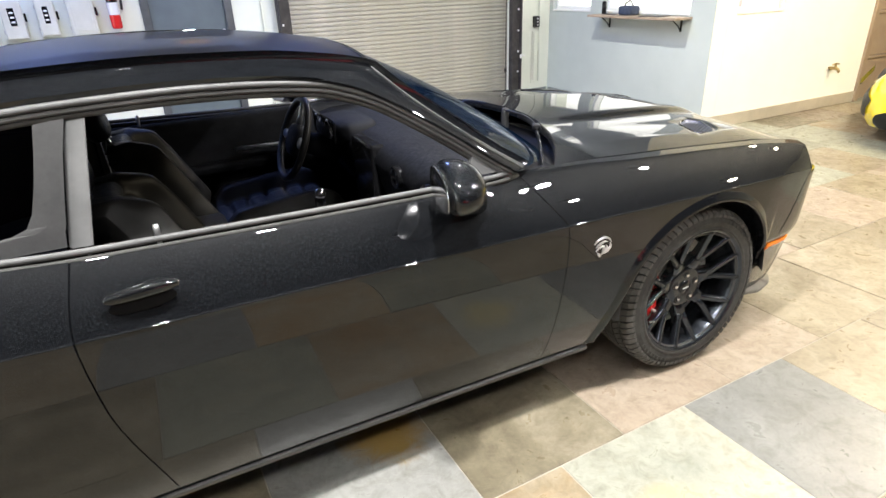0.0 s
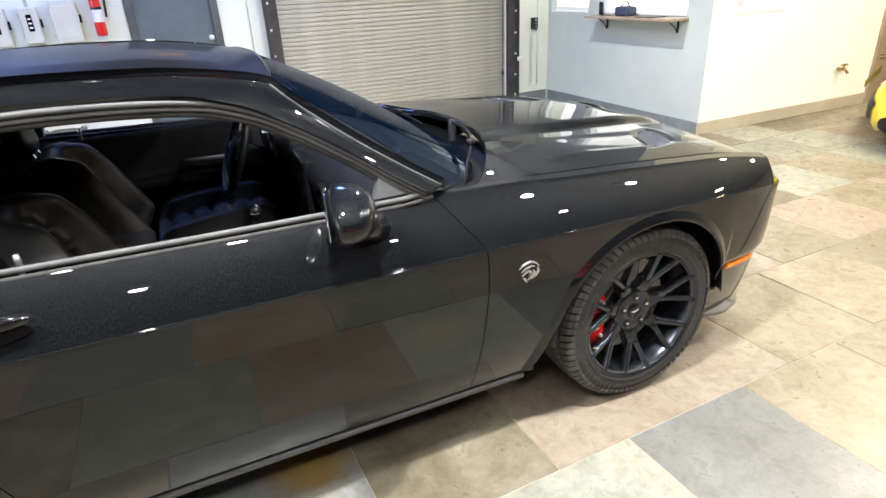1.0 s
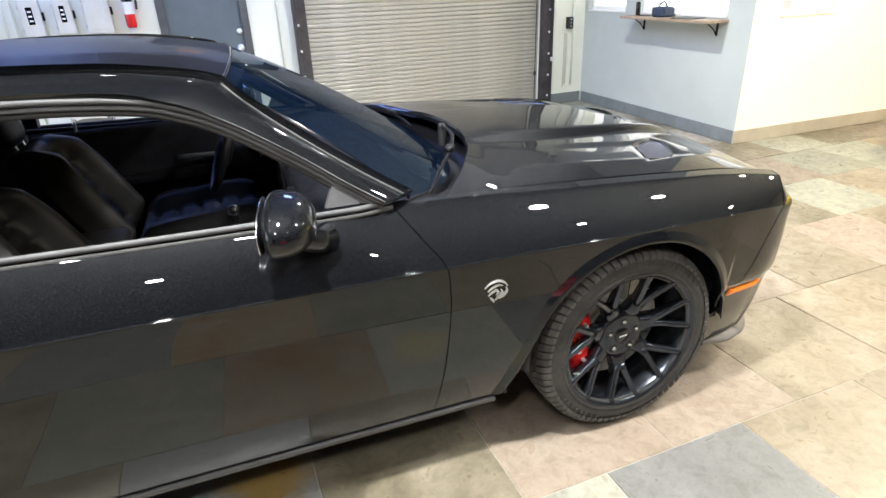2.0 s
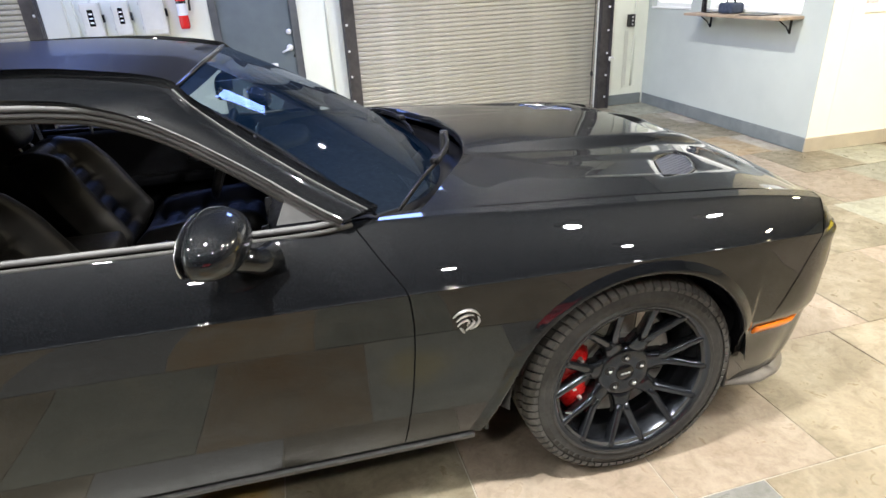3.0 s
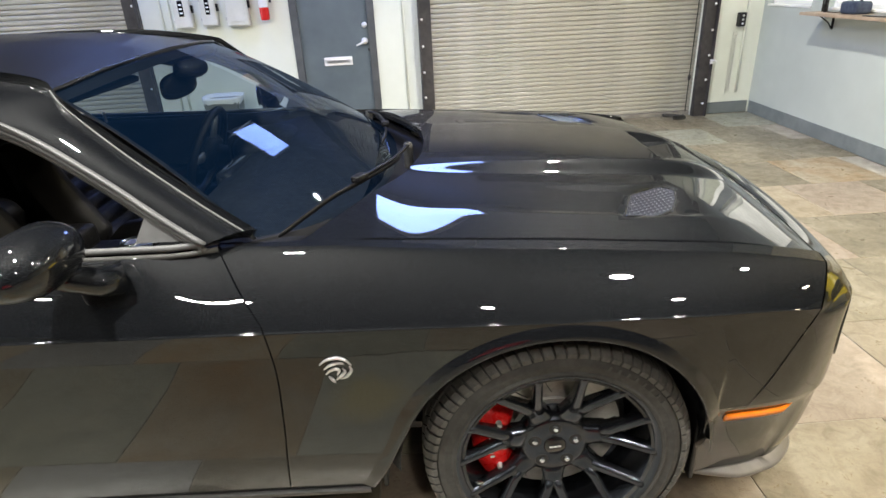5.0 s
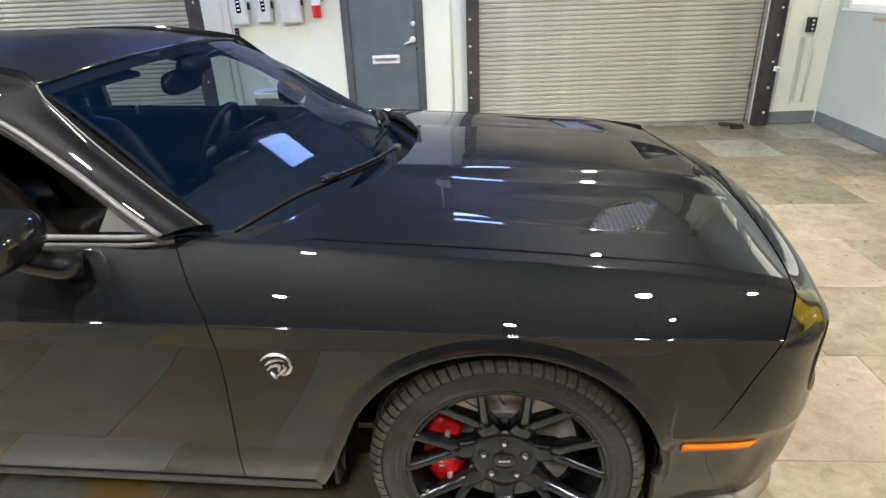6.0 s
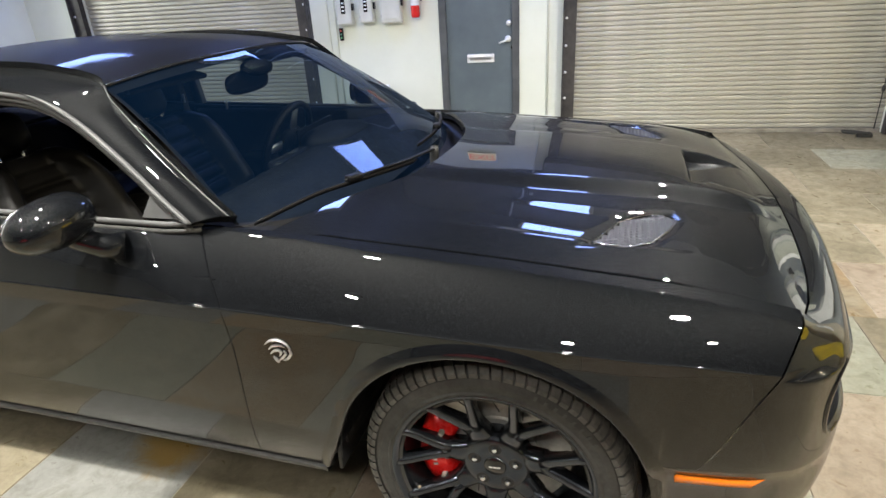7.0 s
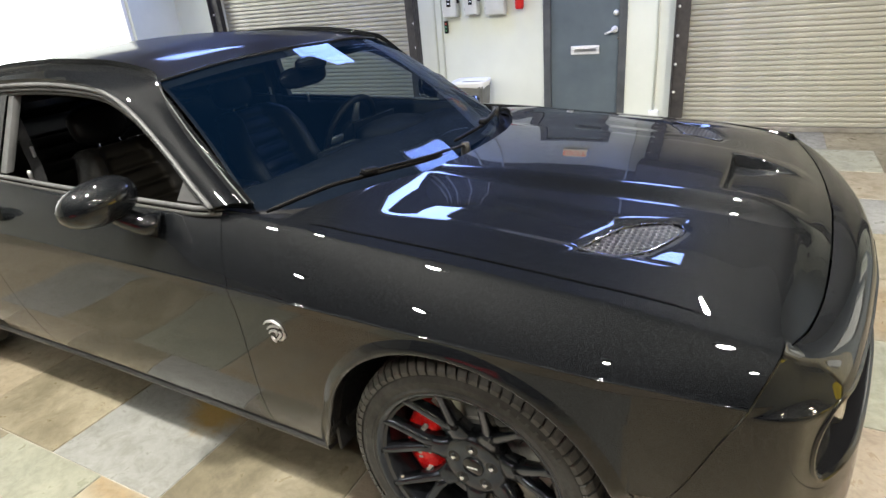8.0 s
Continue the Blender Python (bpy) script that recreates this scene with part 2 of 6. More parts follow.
    m.node_tree.links.new(q.outputs[0], bsdf(m).inputs["Roughness"])
    bump = m.node_tree.nodes.new("ShaderNodeBump")
    bump.inputs["Strength"].default_value, bump.inputs["Distance"].default_value = 0.35, 0.006
    m.node_tree.links.new(fields[1].outputs["Fac"], bump.inputs["Height"])
    m.node_tree.links.new(bump.outputs[0], bsdf(m).inputs["Normal"])
    return m


SLATES = [
    slate("slate_tan", (0.205, 0.168, 0.116), (0.255, 0.215, 0.155), (0.305, 0.265, 0.200)),
    slate("slate_brown", (0.115, 0.099, 0.066), (0.185, 0.160, 0.112), (0.27, 0.238, 0.178)),
    slate("slate_grey", (0.170, 0.170, 0.160), (0.195, 0.195, 0.185), (0.235, 0.234, 0.222)),
    slate("slate_green", (0.19, 0.193, 0.155), (0.25, 0.25, 0.20), (0.31, 0.295, 0.225)),
    slate("slate_rust", (0.24, 0.15, 0.07), (0.26, 0.21, 0.14), (0.31, 0.28, 0.22)),
    slate("slate_pink", (0.21, 0.165, 0.125), (0.26, 0.213, 0.166), (0.315, 0.265, 0.212)),
    slate("slate_grey_rust", (0.21, 0.21, 0.20), (0.25, 0.25, 0.238), (0.30, 0.30, 0.285), stain=((0.15, 0.16), 0.13, (0.30, 0.19, 0.05))),
    slate("slate_pale_yellow", (0.23, 0.235, 0.20), (0.28, 0.28, 0.235), (0.32, 0.305, 0.24), stain=((-0.1, -0.08), 0.12, (0.34, 0.30, 0.17))),
]

# ---------------------------------------------------------------- mesh helpers
def mesh_of(name, verts, faces, mat, smooth=False):
    me = bpy.data.meshes.new(name)
    me.from_pydata([tuple(v) for v in verts], [], faces)
    me.materials.append(mat)
    if smooth:
        me.polygons.foreach_set("use_smooth", [True] * len(me.polygons))
    me.update()
    return me


def thing(name, m, label, category, group="", kind=""):
    ob = new(name)
    ob.matrix_basis = m
    return tagged(ob, label, category, group, kind)


def put(name, me, parent=None, label="", m=None):
    ob = new(name, me)
    if parent:
        ob.parent = parent
    if m:
        ob.matrix_basis = m
    return tagged(ob, label)


def part(name, bm, mat, parent, label="", m=None, smooth=False, recalc=True):
    """Links a bmesh as one mesh object under a thing or a part."""
    if recalc:
        bmesh.ops.recalc_face_normals(bm, faces=bm.faces)
    me = bpy.data.meshes.new(name)
    bm.to_mesh(me)
    bm.free()
    me.materials.append(mat)
    if smooth:
        me.polygons.foreach_set("use_smooth", [True] * len(me.polygons))
    return put(name, me, parent, label, m)


def box_bm(sx, sy, sz, at=(0, 0, 0), bevel=0.0, seg=2, bm=None):
    bm = bm or bmesh.new()
    made = bmesh.ops.create_cube(bm, size=1.0, matrix=Matrix.LocRotScale(at, None, (sx, sy, sz)))["verts"]
    if bevel:
        edges = list({e for v in made for e in v.link_edges})
        bmesh.ops.bevel(bm, geom=edges, offset=bevel, segments=seg, affect="EDGES", profile=0.6)
    return bm


def lathe(profile, steps=48, axis="y", at=(0, 0, 0), arc=2 * math.pi):
    """Surface of revolution: profile rows (radius, along)."""
    bm = bmesh.new()
    closed = abs(arc - 2 * math.pi) < 1e-6
    rings = []
    for i in range(steps if closed else steps + 1):
        a = arc * i / steps
        row = []
        for r, h in profile:
            c, s = r * math.cos(a), r * math.sin(a)
            p = {"y": (c, h, s), "z": (c, s, h), "x": (h, c, s)}[axis]
            row.append(bm.verts.new(Vector(p) + Vector(at)))
        rings.append(row)
    n = len(rings)
    for i in range(n if closed else n - 1):
        a, b = rings[i], rings[(i + 1) % n]
        for j in range(len(profile) - 1):
            bm.faces.new((a[j], a[j + 1], b[j + 1], b[j]))
    bmesh.ops.remove_doubles(bm, verts=bm.verts, dist=1e-6)
    return bm


def tube(points, radius, sides=8, bm=None, flat=1.0, caps=True):
    """A tube along points; radius may be a number or one for each point."""
    bm = bm or bmesh.new()
    pts = [Vector(p) for p in points]
    rad = radius if isinstance(radius, (list, tuple)) else [radius] * len(pts)
    rings, ref = [], None
    for i, p in enumerate(pts):
        d = (pts[min(i + 1, len(pts) - 1)] - pts[max(i - 1, 0)]).normalized()
        if ref is None:
            ref = Vector((0, 0, 1)) if abs(d.z) < 0.9 else Vector((1, 0, 0))
        a = d.cross(ref).normalized()
        b = a.cross(d).normalized()
        ref = b
        rings.append([bm.verts.new(p + rad[i] * (math.cos(k * 2 * math.pi / sides) * a + flat * math.sin(k * 2 * math.pi / sides) * b)) for k in range(sides)])
    for r, q in zip(rings, rings[1:]):
        for k in range(sides):
            bm.faces.new((r[k], r[(k + 1) % sides], q[(k + 1) % sides], q[k]))
    if caps:
        bm.faces.new(rings[0][::-1])
        bm.faces.new(rings[-1])
    return bm


def curve(*knots):
    """A smooth function through (x, value) knots, with no overshoot."""
    xs = np.array([k[0] for k in knots], float)
    ys = np.array([k[1] for k in knots], float)
    h = np.diff(xs)
    d = np.diff(ys) / h
    m = np.zeros(len(xs))
    for i in range(1, len(xs) - 1):
        if d[i - 1] * d[i] > 0:
            m[i] = 2 * d[i - 1] * d[i] / (d[i - 1] + d[i])
    m[0], m[-1] = d[0], d[-1]

    def at(x):
        x = np.clip(np.asarray(x, float), xs[0], xs[-1])
        i = np.clip(np.searchsorted(xs, x) - 1, 0, len(h) - 1)
        t = (x - xs[i]) / h[i]
        return (ys[i] * (1 + 2 * t) * (1 - t) ** 2 + m[i] * h[i] * t * (1 - t) ** 2 + ys[i + 1] * t * t * (3 - 2 * t) + m[i + 1] * h[i] * t * t * (t - 1))

    return at


def path3(points, n):
    """n points along a smooth line through 3D points."""
    p = np.array(points, float)
    s = np.concatenate([[0], np.cumsum(np.linalg.norm(np.diff(p, axis=0), axis=1))])
    q = np.linspace(0, s[-1], n)
    return np.stack([curve(*zip(s, p[:, k]))(q) for k in range(3)], -1)


def sheet(P, flip=False):
    """Vertices and faces of a grid of points (rows, columns, 3)."""
    P = np.asarray(P)
    r, c = P.shape[:2]
    faces = []
    for i in range(r - 1):
        for j in range(c - 1):
            f = (i * c + j, i * c + j + 1, (i + 1) * c + j + 1, (i + 1) * c + j)
            faces.append(f[::-1] if flip else f)
    return P.reshape(-1, 3), faces


def panel(name, P, mat, parent, label="", flip=False, depth=0.022, lip=0.0025, skirt=True, hole=None):
    """A body panel: a smooth outer skin whose rounded edges turn in."""
    P = np.asarray(P, float)
    r, c = P.shape[:2]
    du = np.gradient(P, axis=1)
    dv = np.gradient(P, axis=0)
    N = np.cross(du, dv)
    N /= np.maximum(np.linalg.norm(N, axis=2, keepdims=True), 1e-9)
    if flip:
        N = -N
    verts, faces = sheet(P, flip)
    if hole is not None:
        faces = [f for k, f in enumerate(faces) if not hole(k // (c - 1), k % (c - 1))]
    verts = list(verts)
    if skirt:
        ring = [(0, j) for j in range(c)] + [(i, c - 1) for i in range(1, r)] + [(r - 1, j) for j in range(c - 2, -1, -1)] + [(i, 0) for i in range(r - 2, 0, -1)]
        base, n = len(verts), len(ring)
        for step in (0, 1, 2):
            for i, j in ring:
                if step == 0:
                    verts.append(P[i, j])
                    continue
                ii, jj = min(max(i, 1), r - 2), min(max(j, 1), c - 2)
                out = P[i, j] - P[ii, jj]
                ln = np.linalg.norm(out)
                out = out / ln if ln > 1e-9 else out
                nn = N[ii, jj]
                verts.append(P[i, j] + out * lip - nn * (lip if step == 1 else depth))
        for k in range(n):
            k2 = (k + 1) % n
            f1 = (base + k2, base + k, base + n + k, base + n + k2)
            f2 = (base + n + k2, base + n + k, base + 2 * n + k, base + 2 * n + k2)
            for f in (f1, f2):
                faces.append(f[::-1] if flip else f)
    me = mesh_of(name, verts, faces, mat, True)
    return put(name, me, parent, label)


def words(name, text, size, mat, parent, m, depth=0.001, label=""):
    cu = bpy.data.curves.new(name, "FONT")
    cu.body, cu.size, cu.extrude, cu.align_x, cu.align_y = text, size, depth, "CENTER", "CENTER"
    tmp = new(name + "_text", cu)
    me = bpy.data.meshes.new_from_object(tmp.evaluated_get(bpy.context.evaluated_depsgraph_get()))
    bpy.data.objects.remove(tmp)
    bpy.data.curves.remove(cu)
    me.materials.clear()
    me.materials.append(mat)
    return put(name, me, parent, label, m)

# ---------------------------------------------------------------- the room
BACK = 4.389
SKEW = 4.17
LEFT, RIGHT, NEAR = -6.75, 9.6, -9.5


def back(u, v, z, rz=0.0):
    """A pose on the back wall: u along it, v out behind it (negative is into the room)."""
    return pose(0, BACK, 0, 0, 0, SKEW) @ pose(u, v, z, 0, 0, rz)


def wall(name, boxes, mat, label, m=None):
    bm = bmesh.new()
    for x0, x1, y0, y1, z0, z1 in boxes:
        box_bm(x1 - x0, y1 - y0, z1 - z0, ((x0 + x1) / 2, (y0 + y1) / 2, (z0 + z1) / 2), bm=bm)
    ob = part(name, bm, mat, None, label, m)
    return tagged(ob, label, "wall", kind="structure")


GD_TOP, DOOR_TOP, BAND = 2.62, 2.08, 2.72
DOORS = [(-5.95, -3.2), (-0.25, 2.7)]      # the two rolling doors, along the back wall
D0, D1 = -1.62, -0.84                       # the steel door
T = 0.2
wall("wall_back", [
    (-6.95, DOORS[0][0], 0, T, 0, BAND), (DOORS[0][1], D0, 0, T, 0, BAND), (D1, DOORS[1][0], 0, T, 0, BAND), (DOORS[1][1], 3.9, 0, T, 0, BAND),
    (DOORS[0][0], DOORS[0][1], 0, T, GD_TOP, BAND), (D0, D1, 0, T, DOOR_TOP, BAND), (DOORS[1][0], DOORS[1][1], 0, T, GD_TOP, BAND),
], WALLPAINT, "off-white painted wall with roller doors", back(0, 0, 0))
# the upper wall's lack of light is put into its colour
wall("wall_back_upper", [(-6.95, 3.9, -0.003, T, BAND, CEIL)], UNLITWALL, "upper wall under the ceiling, its dimness painted as charcoal", back(0, 0, 0))
GX, WY = 3.37, 1.95                         # the grey wall's face, the cream wall's face
G0, G1, S0, S1 = 3.80, 4.56, 2.26, 3.56     # two windows in the grey wall, along y
WSILL = 1.13
wall("wall_grey", [
    (GX, GX + T, WY + 0.004, S0, 0, CEIL), (GX, GX + T, S1, G0, 0, CEIL), (GX, GX + T, G1, 4.72, 0, CEIL),
    (GX, GX + T, S0, S1, 0, WSILL), (GX, GX + T, S0, S1, 2.1, CEIL), (GX, GX + T, G0, G1, 0, WSILL), (GX, GX + T, G0, G1, 2.1, CEIL),
], GREYWALL, "pale blue-grey painted office wall with windows")
C0, C1 = 3.69, 4.39
wall("wall_cream", [
    (GX + T + 0.002, C0, WY, WY + T, 0, CEIL), (GX + 0.004, GX + T, WY, WY + 0.002, 0, CEIL), (C1, 6.05, WY, WY + T, 0, CEIL), (C0, C1, WY, WY + T, 0, WSILL), (C0, C1, WY, WY + T, 2.1, CEIL),
    (6.05, RIGHT, WY, WY + T, 2.6, CEIL),
], BRIGHTWALL, "cream painted wall in bright warm light")
L0, L1, LS, LT = -1.9, 3.2, 0.75, 2.7
wall("wall_left", [(LEFT - T, LEFT, NEAR, L0, 0, CEIL), (LEFT - T, LEFT, L1, 3.9, 0, CEIL), (LEFT - T, LEFT, L0, L1, 0, LS), (LEFT - T, LEFT, L0, L1, LT, CEIL)], WALLPAINT, "off-white wall with a wide bright window")
wall("wall_right", [(RIGHT, RIGHT + T, NEAR, WY + T, 0, CEIL)], WALLPAINT, "plain off-white wall")
# out of view; dark colour stands for the unlit depth of the room
wall("wall_near", [(LEFT - T, RIGHT + T, NEAR - T, NEAR, 0, CEIL)], UNLITWALL, "unseen near wall, coloured charcoal for unlit space")
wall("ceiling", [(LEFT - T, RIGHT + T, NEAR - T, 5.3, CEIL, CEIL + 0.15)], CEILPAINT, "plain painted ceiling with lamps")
wall("floor", [(LEFT - T, RIGHT + T, NEAR - T, 5.3, -0.2, -0.004)], GROUT, "grout bed under slate floor tiles")
bpy.data.objects["ceiling"]["category"], bpy.data.objects["floor"]["category"] = "ceiling", "floor"

# baseboards
def base(name, sx, sy, m, mat=BASEGREY):
    return tagged(part(name, box_bm(sx, sy, 0.13, (0, 0, 0.065), 0.004, 1), mat, None, "", m), "painted grey base strip along the wall", "baseboard", kind="structure")


for a, b in ((-6.75, DOORS[0][0] - 0.14), (DOORS[0][1] + 0.16, D0 - 0.06), (D1 + 0.06, DOORS[1][0] - 0.16), (DOORS[1][1] + 0.14, 3.36)):
    base("baseboard", b - a, 0.012, back((a + b) / 2, -0.006, 0))
base("baseboard", 0.012, 4.6 - WY, pose(GX - 0.006, (4.6 + WY) / 2, 0))
TANBASE = wear(shader("tan_base_paint", (0.42, 0.37, 0.30), 0.5), 3, (0.37, 0.33, 0.27), (0.46, 0.41, 0.33), (0.4, 0.6))
base("baseboard", 6.05 - GX + 0.012, 0.012, pose((6.05 + GX - 0.012) / 2, WY - 0.006, 0), TANBASE)

# rolling doors
def slat_mesh(length, pitch):
    prof = [(0.004, 0.0), (-0.003, 0.05), (-0.010, 0.14), (-0.0125, 0.30), (-0.013, 0.55), (-0.0125, 0.80), (-0.010, 0.90), (0.004, 1.0)]
    v, f = [], []
    for x in (-length / 2, length / 2):
        v += [(x, y, z * pitch) for y, z in prof]
        v += [(x, 0.006, pitch), (x, 0.006, 0)]
    n = len(prof) + 2
    for k in range(n - 1):
        f.append((k, k + 1, n + k + 1, n + k))
    f.append((n - 1, 0, n, 2 * n - 1))
    return mesh_of("slat", v, f, SLATMETAL)


PITCH = 0.047
for k, (a, b) in enumerate(DOORS):
    gd = thing("rolling_door", back((a + b) / 2, 0.05, 0), "closed galvanised roller shutter door with dark rails", "rolling door", "roller doors in the back wall")
    sl = slat_mesh(b - a - 0.01, PITCH)
    for i in range(int((GD_TOP - 0.02) / PITCH)):
        put("slat", sl, gd, "", pose(0, 0, 0.045 + i * PITCH))
    part("bottom_bar", box_bm(b - a - 0.02, 0.05, 0.042, (0, -0.004, 0.022), 0.004), wear(shader("bottom_bar_steel", (0.3, 0.28, 0.25), 0.5, 0.4), 6, (0.2, 0.18, 0.16), (0.34, 0.32, 0.28)), gd, "dull steel bottom bar")
    # unseen box, added to darken what the bonnet mirrors above the shutter
    part("housing", box_bm(b - a + 0.3, 0.42, 0.52, (0, -0.29, GD_TOP + 0.02), 0.02), POSTMETAL, gd, "dark box added over the shutter, unseen, to darken reflections")
    for s in (-1, 1):
        rail = part("rail", box_bm(0.13, 0.075, GD_TOP - 0.25, (0, 0, (GD_TOP - 0.25) / 2), 0.004), POSTMETAL, gd, "dark steel guide rail", pose(s * ((b - a) / 2 + 0.055), -0.09, 0))
        part("angle", box_bm(0.012, 0.05, GD_TOP - 0.25, (0, 0, (GD_TOP - 0.25) / 2), 0.002, 1), POSTMETAL, rail, "", pose(s * 0.055, -0.06, 0))
        bolt = None
        for i in range(9):
            at = pose(s * 0.03, -0.038, 0.14 + 0.26 * i)
            if bolt is None:
                bolt = part("bolt", lathe([(0.0001, -0.014), (0.011, -0.012), (0.014, -0.004), (0.014, 0.002)], 8), BRUSHED, rail, "small steel bolt head", at, True)
            else:
                put("bolt", bolt.data, rail, "", at)
# latch handle on the rail, chain and cable of the nearer door
latch = thing("door_latch", back(2.79, -0.14, 0.60), "small white latch on the dark door rail", "latch")
part("plate", box_bm(0.03, 0.012, 0.05, (0, 0, 0), 0.003), PVC, latch)
part("lever", tube([(0, -0.006, 0.01), (0.01, -0.035, 0.02), (0.035, -0.05, 0.0)], 0.008, 6), PVC, latch)
cable = thing("cable_coil", back(2.42, -0.16, 0.0), "black power cable coiled on the floor", "cable")
part("coil", tube([(0.14 * math.cos(a) * (1 - 0.02 * a), 0.06 * math.sin(a), 0.012 + 0.035 * max(0, math.sin(a / 2)) + 0.003 * a) for a in np.linspace(0, 12.2, 60)], 0.008, 6), RUBBER, cable, "", None, True)
part("plug", box_bm(0.13, 0.05, 0.035, (0.06, -0.02, 0.018), 0.008), RUBBER, cable)
drop = thing("pull_cord", back(2.61, -0.02, 0), "thin dark cord hanging beside the shutter", "cord")
part("cord", tube([(0.0, -0.02, 0.05), (0.0, -0.02, 0.42), (0.005, -0.02, 1.2), (0.01, -0.02, 2.7)], 0.005, 6), RUBBER, drop)
part("weight", lathe([(0.0001, 0.40), (0.014, 0.405), (0.017, 0.43), (0.012, 0.455), (0.0001, 0.46)], 10, "z", (0, -0.02, 0)), RUBBER, drop, "", None, True)

# steel door
door = thing("door_1", back((D0 + D1) / 2, 0, 0), "closed slate-grey steel door with mail slot and lever", "door", kind="structure")
W = D1 - D0
part("leaf", box_bm(W - 0.09, 0.045, DOOR_TOP - 0.06, (0, 0.035, DOOR_TOP / 2 - 0.02), 0.003, 1), DOORPAINT, door)
for s in (-1, 1):
    part("jamb", box_bm(0.075, 0.15, DOOR_TOP + 0.04, (s * (W / 2 - 0.008), 0.055, DOOR_TOP / 2 + 0.02), 0.004, 1), FRAMEPAINT, door, "dark grey steel frame")
part("head", box_bm(W - 0.092, 0.15, 0.05, (0, 0.055, DOOR_TOP + 0.012), 0.004, 1), FRAMEPAINT, door)
slot = part("mail_slot", box_bm(0.29, 0.014, 0.085, (0.01, 0.005, 0.815), 0.005), BRUSHED, door, "brushed steel mail slot")
part("flap", box_bm(0.23, 0.008, 0.036, (0.01, -0.004, 0.817), 0.003), SILVER, slot)
lever = part("lever", lathe([(0.0001, -0.03), (0.024, -0.028), (0.032, -0.012), (0.034, 0.012)], 20, "y", (0.30, 0, 1.0)), BRUSHED, door, "satin chrome lever handle", None, True)
part("grip", tube([(0.30, -0.03, 1.0), (0.30, -0.055, 0.998), (0.27, -0.062, 0.985), (0.215, -0.06, 0.965)], [0.012, 0.013, 0.012, 0.009], 8), BRUSHED, lever, "", None, True)
part("deadbolt", lathe([(0.0001, -0.014), (0.02, -0.013), (0.026, -0.004), (0.028, 0.012)], 18, "y", (0.31, 0, 1.155)), BRUSHED, door, "round steel deadbolt", None, True)
part("strike", box_bm(0.012, 0.006, 0.03, (0.335, 0.011, 0.915), 0.001, 1), CHROME, door)
part("threshold", box_bm(W - 0.1, 0.14, 0.012, (0, 0.02, 0.0), 0.003, 1), STEEL, door)

# boxes on the wall
def switch_box(u, z, w, h, label, marks=True):
    b = thing("switch_box", back(u, 0, z), label, "electrical box", "electrical boxes on the back wall")
    part("body", box_bm(w, 0.10, h, (0, -0.05, h / 2), 0.006), BOXGREY, b)
    part("cover", box_bm(w * 0.9, 0.012, h * 0.94, (0, -0.106, h / 2), 0.004), BOXGREY, b)
    if marks:
        p = part("label_plate", box_bm(w * 0.30, 0.003, h * 0.46, (0, -0.1135, h * 0.58), 0.001, 1), GLOSS, b, "black marking plate")
        for i in range(3):
            part("mark", box_bm(w * 0.18, 0.002, h * 0.045, (0, -0.1158, h * (0.45 + 0.12 * i)), 0), WHITE_MARK, p)
    part("handle", box_bm(0.018, 0.05, 0.07, (w / 2 + 0.012, -0.06, h * 0.55), 0.005), GLOSS, b)
    for k in (-1, 1):
        part("hinge", box_bm(0.012, 0.02, 0.03, (-w / 2 - 0.003, -0.09, h * (0.5 + 0.3 * k)), 0.003, 1), STEEL, b)
    return b


switch_box(-2.66, 1.215, 0.16, 0.31, "small grey metal switch box with black marking")
switch_box(-2.41, 1.225, 0.14, 0.30, "small grey metal switch box with black marking")
pan = switch_box(-2.14, 1.21, 0.21, 0.36, "grey metal breaker panel on the wall", False)
part("inner_door", box_bm(0.15, 0.006, 0.27, (0, -0.114, 0.18), 0.003), BOXGREY, pan)
for u, z0, z1 in ((-2.66, 1.52, 3.55), (-2.41, 1.52, 3.55), (-2.14, 1.57, 3.55), (-2.88, 0.15, 3.55), (-2.80, 0.15, 3.55), (-0.52, 0.2, 3.55)):
    c = thing("conduit", back(u, -0.015, 0), "white painted conduit running up the wall", "conduit", "conduits on the back wall")
    part("pipe", tube([(0, 0, z0), (0, 0, (z0 + z1) / 2), (0, 0, z1)], 0.011, 8), WALLPAINT, c, "", None, True)
    for i in range(3):
        part("strap", box_bm(0.05, 0.016, 0.02, (0, 0.002, z0 + 0.2 + i * (z1 - z0 - 0.4) / 2), 0.003, 1), WALLPAINT, c)
kp = thing("keypad", back(-2.745, 0, 1.05), "small black keypad with lit buttons", "keypad")
part("case", box_bm(0.042, 0.03, 0.13, (0, -0.015, 0.065), 0.005), GLOSS, kp)
for i, c in enumerate(((0.1, 0.35, 0.15), (0.12, 0.3, 0.2), (0.45, 0.06, 0.05))):
    part("button", box_bm(0.018, 0.006, 0.018, (0, -0.032, 0.03 + 0.036 * i), 0.003, 1), shader("button", c, 0.4), kp)

# extinguisher
ex = thing("fire_extinguisher", back(-1.88, -0.075, 1.25), "red fire extinguisher hanging on the wall", "fire extinguisher")
part("tank", lathe([(0.0001, 0.0), (0.036, 0.002), (0.043, 0.015), (0.045, 0.03), (0.045, 0.30), (0.041, 0.34), (0.028, 0.375), (0.018, 0.39), (0.0001, 0.39)], 28, "z"), EXTRED, ex, "", None, True)
part("label", lathe([(0.0456, 0.12), (0.0456, 0.24)], 14, "z", (0, 0, 0), math.pi), WHITE_MARK, ex, "white instruction label", pose(0, 0, 0, 0, 0, 180))
part("band", lathe([(0.0459, 0.225), (0.0463, 0.228), (0.0463, 0.245), (0.0459, 0.248)], 24, "z"), GLOSS, ex)
